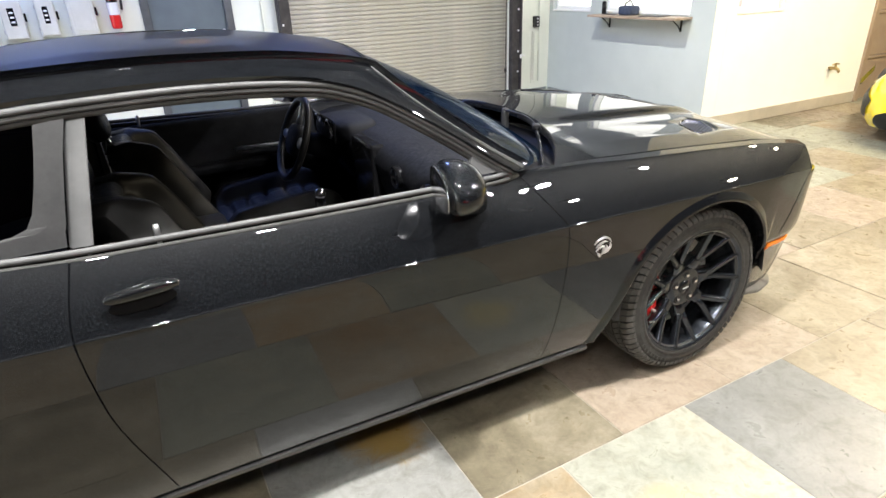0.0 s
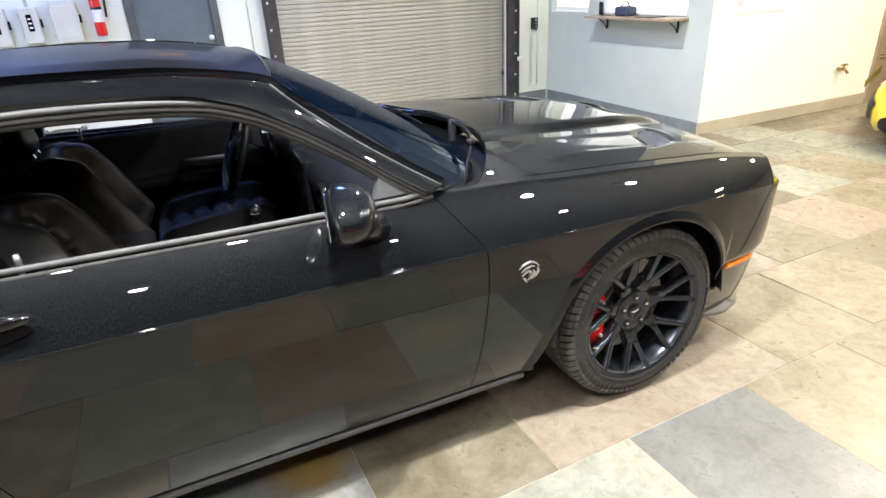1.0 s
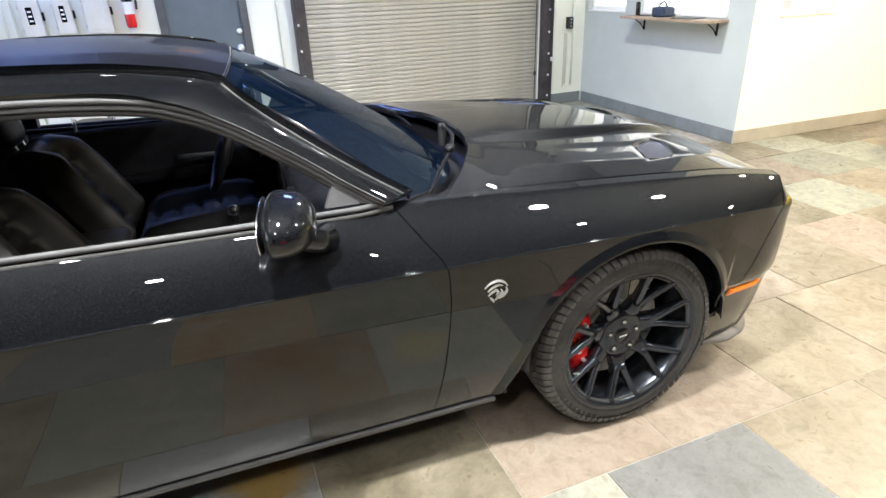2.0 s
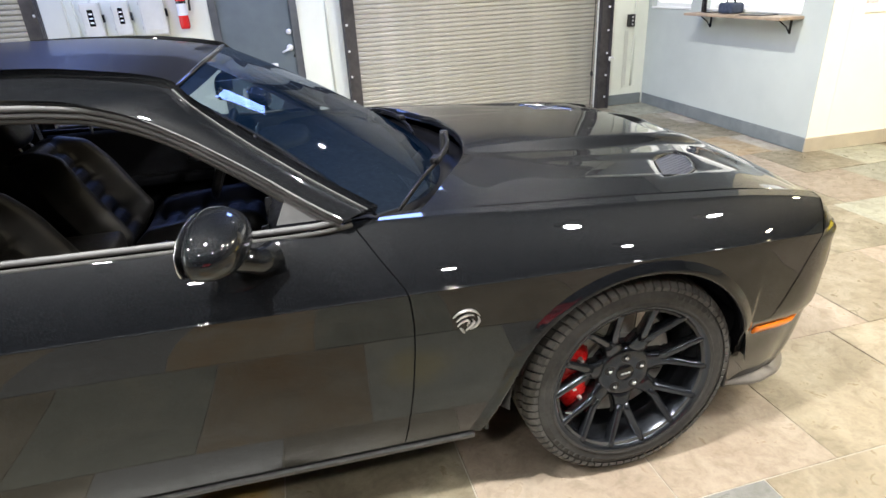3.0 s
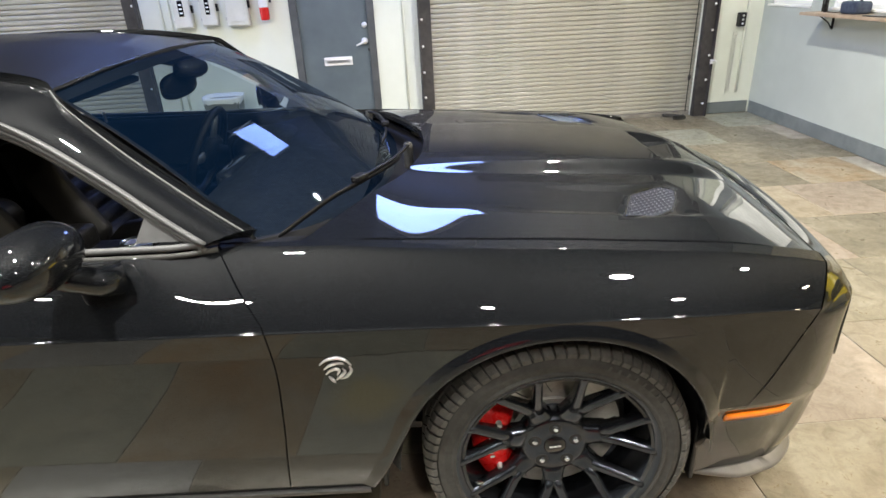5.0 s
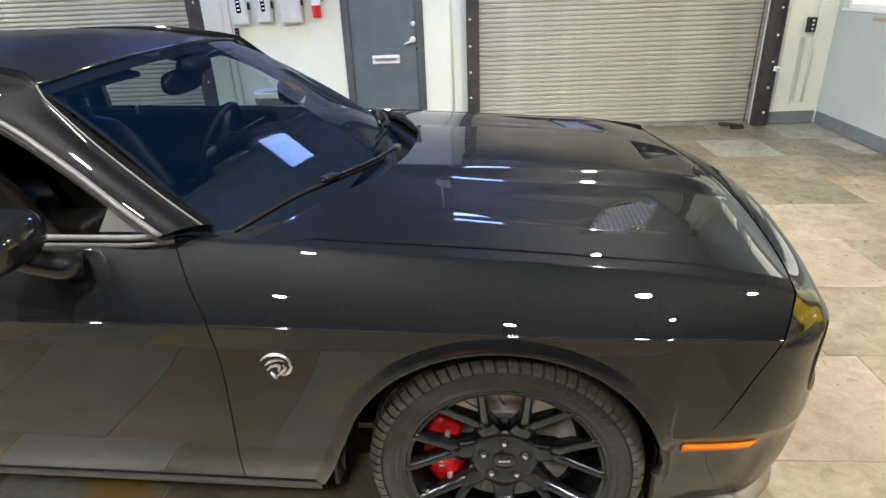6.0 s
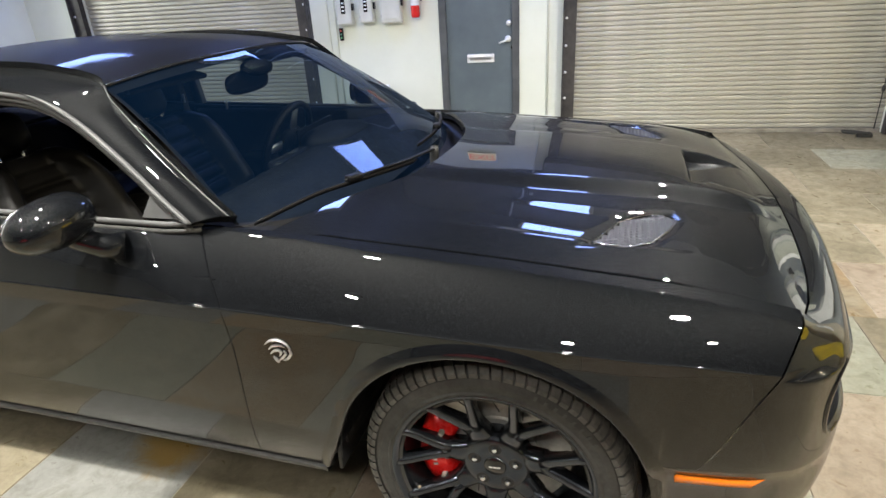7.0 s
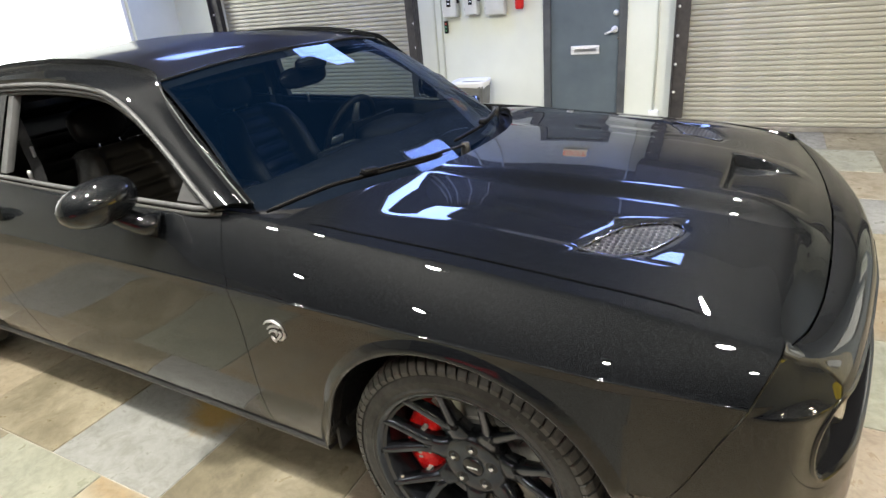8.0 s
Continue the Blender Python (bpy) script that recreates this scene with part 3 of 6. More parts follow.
hd = part("valve", box_bm(0.05, 0.05, 0.06, (0, 0, 0.415), 0.01), STEEL, ex)
part("squeeze_handle", box_bm(0.03, 0.12, 0.016, (0, -0.03, 0.45), 0.004), GLOSS, hd)
part("hose", tube([(0.03, 0, 0.42), (0.075, -0.02, 0.40), (0.08, -0.02, 0.3), (0.068, -0.01, 0.16)], 0.011, 8), RUBBER, ex, "", None, True)
part("bracket", box_bm(0.06, 0.02, 0.25, (0, 0.064, 0.2), 0.003, 1), STEEL, ex)

# trash can
tc = thing("trash_can", back(-2.38, -0.27, 0), "grey plastic trash can with a white liner", "trash can")
def taper(w0, d0, w1, d1, z0, z1, bevel=0.02):
    bm = bmesh.new()
    vs = [bm.verts.new((sx * w / 2, sy * d / 2, z)) for w, d, z in ((w0, d0, z0), (w1, d1, z1)) for sx, sy in ((-1, -1), (1, -1), (1, 1), (-1, 1))]
    for f in ((3, 2, 1, 0), (4, 5, 6, 7), (0, 1, 5, 4), (1, 2, 6, 5), (2, 3, 7, 6), (3, 0, 4, 7)):
        bm.faces.new([vs[i] for i in f])
    if bevel:
        bmesh.ops.bevel(bm, geom=list(bm.edges), offset=bevel, segments=2, affect="EDGES")
    return bm
part("bin", taper(0.27, 0.22, 0.34, 0.29, 0.0, 0.55), wear(shader("bin_plastic", (0.14, 0.14, 0.13), 0.55), 6, (0.11, 0.11, 0.10), (0.17, 0.17, 0.155)), tc)
bm = bmesh.new()
ring = []
for i in range(40):
    a = 2 * math.pi * i / 40
    sx, sy = math.copysign(abs(math.cos(a)) ** 0.5, math.cos(a)), math.copysign(abs(math.sin(a)) ** 0.5, math.sin(a))
    low = 0.515 + 0.008 * math.sin(3 * a) + 0.004 * math.sin(7 * a + 1)
    ring.append([bm.verts.new((sx * w, sy * d, z)) for w, d, z in ((0.150, 0.125, 0.50), (0.172, 0.147, 0.575), (0.192, 0.166, 0.585), (0.190, 0.165, 0.56), (0.178, 0.152, low))])
for i in range(40):
    for k in range(4):
        bm.faces.new((ring[i][k], ring[i][k + 1], ring[(i + 1) % 40][k + 1], ring[(i + 1) % 40][k]))
part("liner", bm, shader("white_liner", (0.8, 0.8, 0.8), 0.45), tc, "white plastic liner folded over the rim", None, True)

# outlet low beside the rolling door, and the switch with its chain
ou = thing("junction_box", back(-0.515, 0, 0.10), "white plastic junction box low on the wall", "junction box")
part("case", box_bm(0.10, 0.06, 0.11, (0, -0.03, 0.055), 0.008), PVC, ou)
part("plate", box_bm(0.08, 0.006, 0.09, (0, -0.063, 0.055), 0.003, 1), PVC, ou)
sw = thing("door_switch", back(3.125, 0, 0.935), "black door switch box with three buttons", "switch")
part("case", box_bm(0.075, 0.06, 0.14, (0, -0.03, 0.07), 0.006), TRIMBLACK, sw)
for i in range(3):
    part("button", lathe([(0.0001, -0.012), (0.011, -0.010), (0.012, 0.0)], 10, "y", (0, -0.06, 0.03 + 0.04 * i)), SILVER, sw, "", None, True)
ch = thing("hanging_chain", back(3.09, -0.03, 0), "pale galvanised pull chain hanging on the wall", "chain")
link = None
for i in range(34):
    at = pose(0.03 * (i % 2) * 0 + (0.0 if i < 17 else -0.03), 0, 0.27 + 0.037 * (i % 17) * 1.0, 0, 0, 90 * (i % 2))
    if link is None:
        link = part("link", tube([(0.010 * math.cos(a), 0, 0.024 * math.sin(a)) for a in np.linspace(0, 2 * math.pi, 13)], 0.003, 5, caps=False), BOXGREY, ch, "", at, True)
    else:
        put("link", link.data, ch, "", at)
pl = thing("wall_bracket", back(3.17, 0, 0.22), "thin pale plate and pipe low on the wall", "bracket")
part("plate", box_bm(0.20, 0.01, 0.03, (0, -0.006, 0.0), 0.002, 1), WALLPAINT, pl)
part("pipe", tube([(0.02, -0.02, 0.01), (0.02, -0.02, 0.7), (0.02, -0.02, 2.9)], 0.014, 8), WALLPAINT, pl, "", None, True)

# exit sign above the steel door
es = thing("exit_sign", back(-1.18, -0.03, 2.42), "lit exit sign with red letters", "exit sign")
part("case", box_bm(0.33, 0.05, 0.20, (0, 0, 0), 0.008), PVC, es)
face = part("face", box_bm(0.30, 0.004, 0.17, (0, -0.0275, 0), 0.001, 1), glow("exit_face", (1.0, 0.86, 0.72), 1.3), es, "lit cream face")
words("letters", "EXIT", 0.15, glow("exit_red", (1.0, 0.05, 0.02), 1.4), face, pose(0, -0.031, 0, 90, 0, 0), 0.001, "red letters")

# windows
def window(name, m, w, h, mullions, label):
    """A window in its opening: local x along the wall, y through it, z up from the sill."""
    ob = thing(name, m, label, "window", kind="structure")
    fr = PVC
    for s in (-1, 1):
        part("window_frame", box_bm(0.045, 0.09, h, (s * (w / 2 - 0.0225), 0.1, h / 2), 0.004, 1), fr, ob)
    for z in (0.0225, h - 0.0225):
        part("window_frame", box_bm(w - 0.092, 0.088, 0.045, (0, 0.1, z), 0.004, 1), fr, ob)
    for x in mullions:
        part("mullion", box_bm(0.04, 0.07, h - 0.092, (x, 0.1, h / 2), 0.004, 1), fr, ob)
    a, b = w / 2 - 0.045, h - 0.045
    g = put("pane", mesh_of("pane", [(-a, 0.1, 0.045), (a, 0.1, 0.045), (a, 0.1, b), (-a, 0.1, b)], [(0, 1, 2, 3)], PANE), ob, "clear glass")
    g.visible_shadow = False
    part("window_sill", box_bm(w - 0.004, 0.13, 0.02, (0, 0.055, -0.006), 0.003, 1), fr, ob)
    return ob


window("window_1", pose(GX, (S0 + S1) / 2, WSILL + 0.018, 0, 0, -90), S1 - S0, 0.95, [], "office window with white frame, bright behind")
window("window_2", pose(GX, (G0 + G1) / 2, WSILL + 0.018, 0, 0, -90), G1 - G0, 0.95, [], "office window with white frame, bright behind")
window("window_3", pose((C0 + C1) / 2, WY, WSILL + 0.018), C1 - C0, 0.95, [], "small office window in the cream wall")
window("window_4", pose(LEFT, (L0 + L1) / 2, LS + 0.018, 0, 0, 90), L1 - L0, LT - LS - 0.02, [-1.3, 0], "wide bright window with white mullions")
# what is bright behind the windows
bd = part("backdrop", box_bm(0.02, 9, 6, (0, 0, 2)), OUTSIDE, None, "", pose(LEFT - 2.5, 0.6, 0))
tagged(bd, "overexposed daylight outside the wide window", "backdrop", kind="structure")
for m_, w_ in ((pose(GX + 0.44, 3.38, 0), (0.02, 2.42)), (pose(4.65, WY + 0.9, 0), (1.6, 0.02))):
    bd = part("backdrop", box_bm(w_[0], w_[1], 2.6, (0, 0, 1.32)), OFFICE, None, "", m_)
    tagged(bd, "overexposed bright room behind the office window", "backdrop", kind="structure")
wall("wall_office", [(5.4, 5.5, WY + T, 5.0, 0, CEIL), (GX + T, 5.5, 5.0, 5.1, 0, CEIL)], BRIGHTWALL, "bright office wall behind the windows")
wall("ceiling_office", [(GX + T, 5.4, WY + T, 5.0, 2.7, 2.76)], BRIGHTWALL, "white office ceiling")
for px, pw, pc in ((3.98, 0.16, (0.45, 0.30, 0.16)), (4.22, 0.12, (0.55, 0.42, 0.45)), (3.78, 0.10, (0.6, 0.5, 0.38))):
    fo = thing("folder", pose(px, WY + T + 0.24, WSILL - 0.12), "upright paper folder behind the office window", "folder", "folders behind the window")
    part("cover", box_bm(pw, 0.06, 0.36, (0, 0, 0.18), 0.006), shader("folder_paper", pc, 0.6), fo)
shl = thing("office_cabinet", pose(4.36, WY + T + 0.24, 0), "low pale cabinet behind the office window", "cabinet")
part("body", box_bm(1.0, 0.4, WSILL - 0.13, (0, 0, (WSILL - 0.13) / 2), 0.006), PVC, shl)
wf = tagged(part("floor_office", box_bm(1.85, 2.9, 0.01, (4.5, 3.55, -0.004)), WOOD, None), "plain office floor", "floor", kind="structure")

# the shelf under the office window
sh = thing("shelf", pose(GX, (S0 + S1) / 2 - 0.02, 1.105), "narrow wooden counter shelf on black iron brackets", "shelf")
part("board", box_bm(0.25, 1.34, 0.026, (-0.125, 0, 0.004), 0.004), WOOD, sh)
for s in (-1, 1):
    br = part("bracket", box_bm(0.014, 0.022, 0.125, (-0.007, s * 0.54, -0.073), 0.003, 1), GLOSS, sh, "black iron bracket")
    part("arm", box_bm(0.15, 0.022, 0.010, (-0.09, s * 0.54, -0.0155), 0.003, 1), GLOSS, br)
    part("brace", tube([(-0.014, s * 0.54, -0.125), (-0.05, s * 0.54, -0.075), (-0.13, s * 0.54, -0.02)], 0.006, 6), GLOSS, br, "", None, True)
ba = thing("shoulder_bag", pose(GX - 0.11, 3.02, 1.123), "small dark blue bag on the shelf", "bag")
part("bag", box_bm(0.15, 0.20, 0.10, (0, 0, 0.05), 0.03, 3), wear(shader("blue_cloth", (0.03, 0.045, 0.08), 0.8), 30, (0.02, 0.03, 0.06), (0.05, 0.065, 0.1)), ba, "", None, True)
part("strap", tube([(0, -0.09, 0.06), (-0.02, -0.05, 0.14), (0, 0.0, 0.15), (0.01, 0.07, 0.12), (0, 0.1, 0.05)], 0.009, 6), GLOSS, ba, "", None, True)
cp = thing("canister", pose(GX - 0.10, 3.44, 1.123), "slim black canister on the shelf", "canister")
part("can", lathe([(0.0001, 0), (0.024, 0.001), (0.026, 0.006), (0.026, 0.13), (0.022, 0.14), (0.0001, 0.141)], 18, "z"), GLOSS, cp, "", None, True)
pd = thing("phone", pose(GX - 0.12, 3.30, 1.123), "flat black phone lying on the shelf", "phone")
part("slab", box_bm(0.07, 0.14, 0.009, (0, 0, 0.0045), 0.003), GLOSS, pd)
bk = thing("magazine", pose(GX - 0.13, 2.62, 1.123, 0, 0, 6), "thin dark magazine lying on the shelf", "magazine")
part("pages", box_bm(0.19, 0.27, 0.008, (0, 0, 0.004), 0.002, 1), TRIMBLACK, bk)

# faucet on the cream wall
fa = thing("hose_faucet", pose(5.43, WY, 0.46), "brass hose faucet on the cream wall", "faucet")
BRASS = wear(shader("brass", (0.45, 0.33, 0.15), 0.35, 1.0), 20, (0.3, 0.21, 0.09), (0.55, 0.42, 0.2), (0.25, 0.5))
part("stem", tube([(0, 0, 0), (0, -0.06, 0), (0, -0.10, -0.005), (0, -0.125, -0.04)], [0.018, 0.018, 0.017, 0.014], 10), BRASS, fa, "", None, True)
part("handle", tube([(-0.055, -0.07, 0.045), (0, -0.07, 0.05), (0.055, -0.07, 0.045)], 0.011, 8), BRASS, fa, "", None, True)
part("bonnet", lathe([(0.014, 0.0), (0.016, 0.02), (0.009, 0.03), (0.009, 0.05)], 12, "z", (0, -0.07, 0)), BRASS, fa, "", None, True)

# brown sectional door past the cream wall
sd = thing("sectional_door", pose(6.05, WY + 0.05, 0), "closed tan sectional garage door with raised rails", "garage door")
for i in range(5):
    pn = part("panel", box_bm(3.3, 0.045, 0.515, (1.65, 0.03, 0.26 + 0.52 * i), 0.006, 1), BROWNDOOR, sd)
    part("rail", box_bm(3.28, 0.02, 0.035, (1.65, -0.001, 0.505 + 0.52 * i), 0.004, 1), BROWNDOOR, pn)
part("jamb", box_bm(0.08, 0.12, 2.6, (0.035, -0.02, 1.3), 0.004, 1), BROWNDOOR, sd)

# lamps on the ceiling
for x, y in PANELS:
    f = thing("ceiling_panel", pose(x, y, CEIL), "flat white ceiling light panel", "ceiling light", "light panels on the ceiling")
    for q in (-1, 1):
        part("frame", box_bm(0.035, 1.28, 0.06, (q * 0.3225, 0, -0.03), 0.004, 1), PVC, f)
        part("frame", box_bm(0.606, 0.035, 0.06, (0, q * 0.6225, -0.03), 0.004, 1), PVC, f)
    part("tray", box_bm(0.60, 1.2, 0.01, (0, 0, -0.01)), PVC, f)
for x, y, size, watts in SPOTS + FLOODS:
    f = thing("ceiling_spot", pose(x, y, CEIL), "round white ceiling spotlight", "ceiling light", "spotlights on the ceiling")
    r = size / 2 + 0.025
    part("can", lathe([(0.0001, 0), (r, -0.001), (r, -0.15), (r - 0.008, -0.15), (r - 0.012, -0.12), (0.0001, -0.10)], 24, "z"), TRIMBLACK, f, "", None, True)

# ---------------------------------------------------------------- the black coupe
# x forward from the front axle, y across from the middle, z up from the floor
car = thing("car", pose(0, 0, 0), "glossy black two-door muscle car parked on slate tiles", "car")
AX, AZ, AR = -0.012, 0.362, 0.402             # front wheel opening
BX = -2.946                                   # rear axle
HALF = curve((-3.9, 0.86), (-3.3, 0.95), (-2.9, 0.972), (-2.3, 0.96), (-1.5, 0.951), (-0.7, 0.955), (0.0, 0.962), (0.3, 0.956), (0.5, 0.936), (0.606, 0.918), (0.72, 0.86))
CREASE = curve((-3.9, 0.90), (-2.9, 0.87), (-2.1, 0.832), (-1.3, 0.818), (-0.7, 0.811), (0.0, 0.802), (0.4, 0.793), (0.55, 0.782), (0.63, 0.774), (0.72, 0.764))
TUCK = curve((0.2, 0.108), (0.26, 0.082), (0.33, 0.057), (0.42, 0.036), (0.52, 0.022), (0.62, 0.013), (0.72, 0.006), (0.80, 0.0005), (0.85, 0.0))
TOPY = curve((-3.9, 0.78), (-2.6, 0.84), (-2.0, 0.845), (-0.9, 0.845), (-0.72, 0.805), (-0.5, 0.795), (0.0, 0.79), (0.4, 0.797), (0.68, 0.800))
TOPZ = curve((-3.9, 1.00), (-2.6, 1.02), (-2.0, 0.985), (-0.9, 0.968), (-0.72, 0.973), (-0.55, 0.967), (-0.34, 0.953), (-0.06, 0.936), (0.233, 0.916), (0.38, 0.906), (0.51, 0.888), (0.61, 0.866), (0.66, 0.848), (0.70, 0.830))
HOODZ = curve((-0.72, 0.982), (-0.55, 0.990), (-0.34, 0.957), (-0.06, 0.936), (0.233, 0.914), (0.38, 0.902), (0.51, 0.884), (0.61, 0.865), (0.68, 0.852))
DOOR_F = curve((0.2, -0.735), (0.34, -0.714), (0.53, -0.690), (0.70, -0.679), (0.80, -0.686), (0.89, -0.742), (0.99, -0.815))
DOOR_R = curve((0.2, -1.945), (0.34, -1.978), (0.64, -2.058), (0.84, -2.073), (1.0, -2.045))
SEAM = curve((0.48, 0.47), (0.56, 0.512), (0.68, 0.562), (0.76, 0.598), (0.80, 0.615), (0.87, 0.650))
SILL = 0.256


def smooth(a, b, v):
    t = np.clip((v - a) / (b - a), 0, 1)
    return t * t * (3 - 2 * t)


def side_point(x, z, s):
    """A point of the body side below the crease."""
    return (x, s * (HALF(x) - TUCK(z)), z)


def body_side(cols, rear, front, s, low, nl=16, nu=12):
    """Grid of a side panel. cols: (x at the crease, lower edge, shear weight to the rear edge, shear weight to the front edge)."""
    rows = []
    ks = list(np.linspace(0.0, 1.0, nl)[:-1]) + [0.985, 0.993, 0.998, 1.0]
    for k in ks:
        row = []
        for xb, zl, wr, wf in cols:
            zc = float(CREASE(xb))
            z = zl + (zc - zl) * k
            x = xb + wr * float(rear(z) - rear(zc)) + wf * float(front(z) - front(zc))
            row.append(side_point(x, z, s))
        rows.append(row)
    for k in [0.010, 0.025, 0.06] + list(np.linspace(0, 1, nu)[1:]) + [1.06, 1.2, 1.6, 2.0]:
        row = []
        for xb, zl, wr, wf in cols:
            zc = float(CREASE(xb))
            y, z = shoulder(xb, k)
            x = xb + wr * float(rear(z) - rear(zc)) + wf * float(front(z) - front(zc))
            row.append((x, s * y, z))
        rows.append(row)
    return np.array(rows)


def shoulder(xb, k):
    """The shoulder rolls up from the crease (k 0) to a soft ridge (k 1), then lies flatter to the bonnet's edge (k 2)."""
    zc, zt, yt, y0 = float(CREASE(xb)), float(TOPZ(xb)), float(TOPY(xb)), float(HALF(xb))
    w = float(smooth(-1.0, -0.2, xb))
    yr, zr = yt + 0.042 * w, zt - (0.005 + 0.004 * float(smooth(0.3, 0.58, xb))) * w
    if k > 1:
        f = k - 1
        return yr + (yt - yr) * f, zr + (zt - zr) * f
    cy, cz = y0 - 0.40 * (y0 - yr), zc + 0.58 * (zr - zc)
    return (1 - k) ** 2 * (y0 - 0.003) + 2 * k * (1 - k) * cy + k * k * yr, (1 - k) ** 2 * zc + 2 * k * (1 - k) * cz + k * k * zr


def blob(rx, ry, rz, px=2.0, steps=36):
    bm = bmesh.new()
    bmesh.ops.create_uvsphere(bm, u_segments=steps, v_segments=steps // 2, radius=1.0)
    for v in bm.verts:
        c = v.co
        n = (abs(c.x) ** px + abs(c.y) ** px + abs(c.z) ** px) ** (1 / px)
        v.co = Vector((c.x / n * rx, c.y / n * ry, c.z / n * rz))
    return bm


def zero(z):
    return 0.0 * z


GAP = 0.0023
SEAM_GAP = 0.0008
for s in (-1, 1):
    # front wing
    xr, xf = float(DOOR_F(0.81)) + GAP, float(SEAM(0.77)) - SEAM_GAP
    X0, A0 = -0.492, math.radians(20)
    X1, Z1 = AX - AR * math.cos(A0), AZ + AR * math.sin(A0)
    cols = [(x, SILL, 1 - (x - xr) / (X0 - xr), 0) for x in np.linspace(xr, X0, 10)]
    cols += [(X0 + (X1 - X0) * k, SILL + (Z1 - SILL) * k, 0, 0) for k in np.linspace(0, 1, 9)[1:-1]]
    cols += [(AX - AR * math.cos(a), AZ + AR * math.sin(a), 0, 0) for a in np.linspace(A0, math.pi, 45)]
    cols += [(x, 0.498, 0, (x - AX - AR) / (xf - AX - AR)) for x in np.linspace(AX + AR + 0.001, xf, 10)]
    wing = panel("front_wing", body_side(cols, DOOR_F, SEAM, s, 0), PAINT, car, "", flip=(s > 0))
    P = []
    for r, d in ((0.036, -0.001), (0.030, 0.002), (0.016, 0.0085), (0.005, 0.0135), (0.0, 0.0138), (-0.004, 0.010), (-0.005, 0.002), (-0.004, -0.035)):
        rr = AR + r
        line = [(X0 - 0.94 * r, SILL + 0.012), (X0 + (X1 - X0) * 0.5 - 0.94 * r, SILL + (Z1 - SILL) * 0.5 + 0.34 * r)]
        line = [(line[0][0] + (line[1][0] - line[0][0]) * k, line[0][1] + (line[1][1] - line[0][1]) * k) for k in np.linspace(0, 1, 8)]
        line += [(AX - rr * math.cos(a), AZ + rr * math.sin(a)) for a in np.linspace(A0, math.pi, 45)]
        P.append([(x, s * (float(HALF(x)) - float(TUCK(max(z, 0.2))) + d - (0.022 * float(1 - smooth(0.42, 0.50, z)) if x > 0.2 else 0.0)), z) for x, z in line])
    P = np.array(P)
    put("arch_lip", mesh_of("arch_lip", *sheet(P, s < 0), PAINT, True), wing, "thin raised lip round the wheel opening")
    # door
    a, b = float(DOOR_R(0.83)) + GAP, float(DOOR_F(0.81)) - GAP
    cols = [(x, SILL, 1 - (x - a) / (b - a), (x - a) / (b - a)) for x in np.linspace(a, b, 40)]
    dr = panel("door", body_side(cols, DOOR_R, DOOR_F, s, 0), PAINT, car, "", flip=(s > 0))
    # rear quarter
    a, b = -3.85, float(DOOR_R(0.83)) - GAP
    RR_ = 0.40
    cols = [(x, 0.30, 0, 0) for x in np.linspace(a, BX - RR_ - 0.001, 10)]
    cols += [(BX - RR_ * math.cos(t), AZ + RR_ * math.sin(t), 0, 0) for t in np.linspace(0, math.pi, 33)]
    cols += [(x, SILL, 0, (x - BX - RR_) / (b - BX - RR_)) for x in np.linspace(BX + RR_ + 0.001, b, 12)]
    panel("rear_quarter", body_side(cols, zero, DOOR_R, s, 0), PAINT, car, "", flip=(s > 0))
    # sill strip
    prof = [(0.105, 0.262), (0.086, 0.253), (0.077, 0.250), (0.076, 0.247), (0.083, 0.231), (0.086, 0.229), (0.15, 0.228), (0.25, 0.228)]
    xs = np.linspace(BX + RR_ + 0.02, -0.506, 30)
    P = np.array([[(x, s * (float(HALF(x)) - d), z) for x in xs] for d, z in prof])
    put("side_sill", mesh_of("side_sill", *sheet(P, s < 0), SILLGREY, True), car, "dull grey plastic side sill")
    # wheel housings
    for cx in (AX, BX):
        bm = lathe([(0.43, s * 0.50), (0.425, s * 0.90), (0.40, s * 0.935)], 40, "y", (cx, 0, AZ), math.pi)
        part("wheel_housing", bm, TRIMBLACK, car, "black plastic wheel housing liner", None, True)
        flap = box_bm(0.012, 0.26, 0.26, (cx - 0.452, s * 0.74, 0.375), 0.003, 1)
        part("splash_guard", flap, TRIMBLACK, car, "black splash guard behind the wheel")
        part("splash_guard", box_bm(0.012, 0.30, 0.30, (cx + 0.40, s * 0.72, 0.36), 0.003, 1), TRIMBLACK, car)
    # door handle: flat dark patch painted for the shaded cup, and body-colour pull
    hx, hz, hy = -1.915, 0.905, float(HALF(-1.9)) - 0.020
    part("handle_cup", blob(0.074, 0.003, 0.021, 2.3), CUP_SHADE, dr, "flat dark patch for the shade in the cup below the handle", pose(hx - 0.002, s * (hy + 0.0040), hz - 0.017, 0, s * 4, 0), True)
    bm = blob(0.082, 0.017, 0.0155, 2.7)
    for v in bm.verts:
        v.co.z += 0.06 * v.co.x - 0.35 * v.co.x ** 2
        v.co.y *= 1 - 20 * v.co.x ** 2
    part("door_handle", bm, PAINT, dr, "body-colour pull handle", pose(hx, s * (hy + 0.006), hz + 0.012), True)

# ---- bonnet
REAR = curve((0.0, -0.315), (0.15, -0.324), (0.30, -0.354), (0.43, -0.402), (0.55, -0.462), (0.68, -0.542), (0.79, -0.635))
FRONT = curve((0.0, 0.752), (0.25, 0.742), (0.5, 0.722), (0.68, 0.690), (0.79, 0.655))


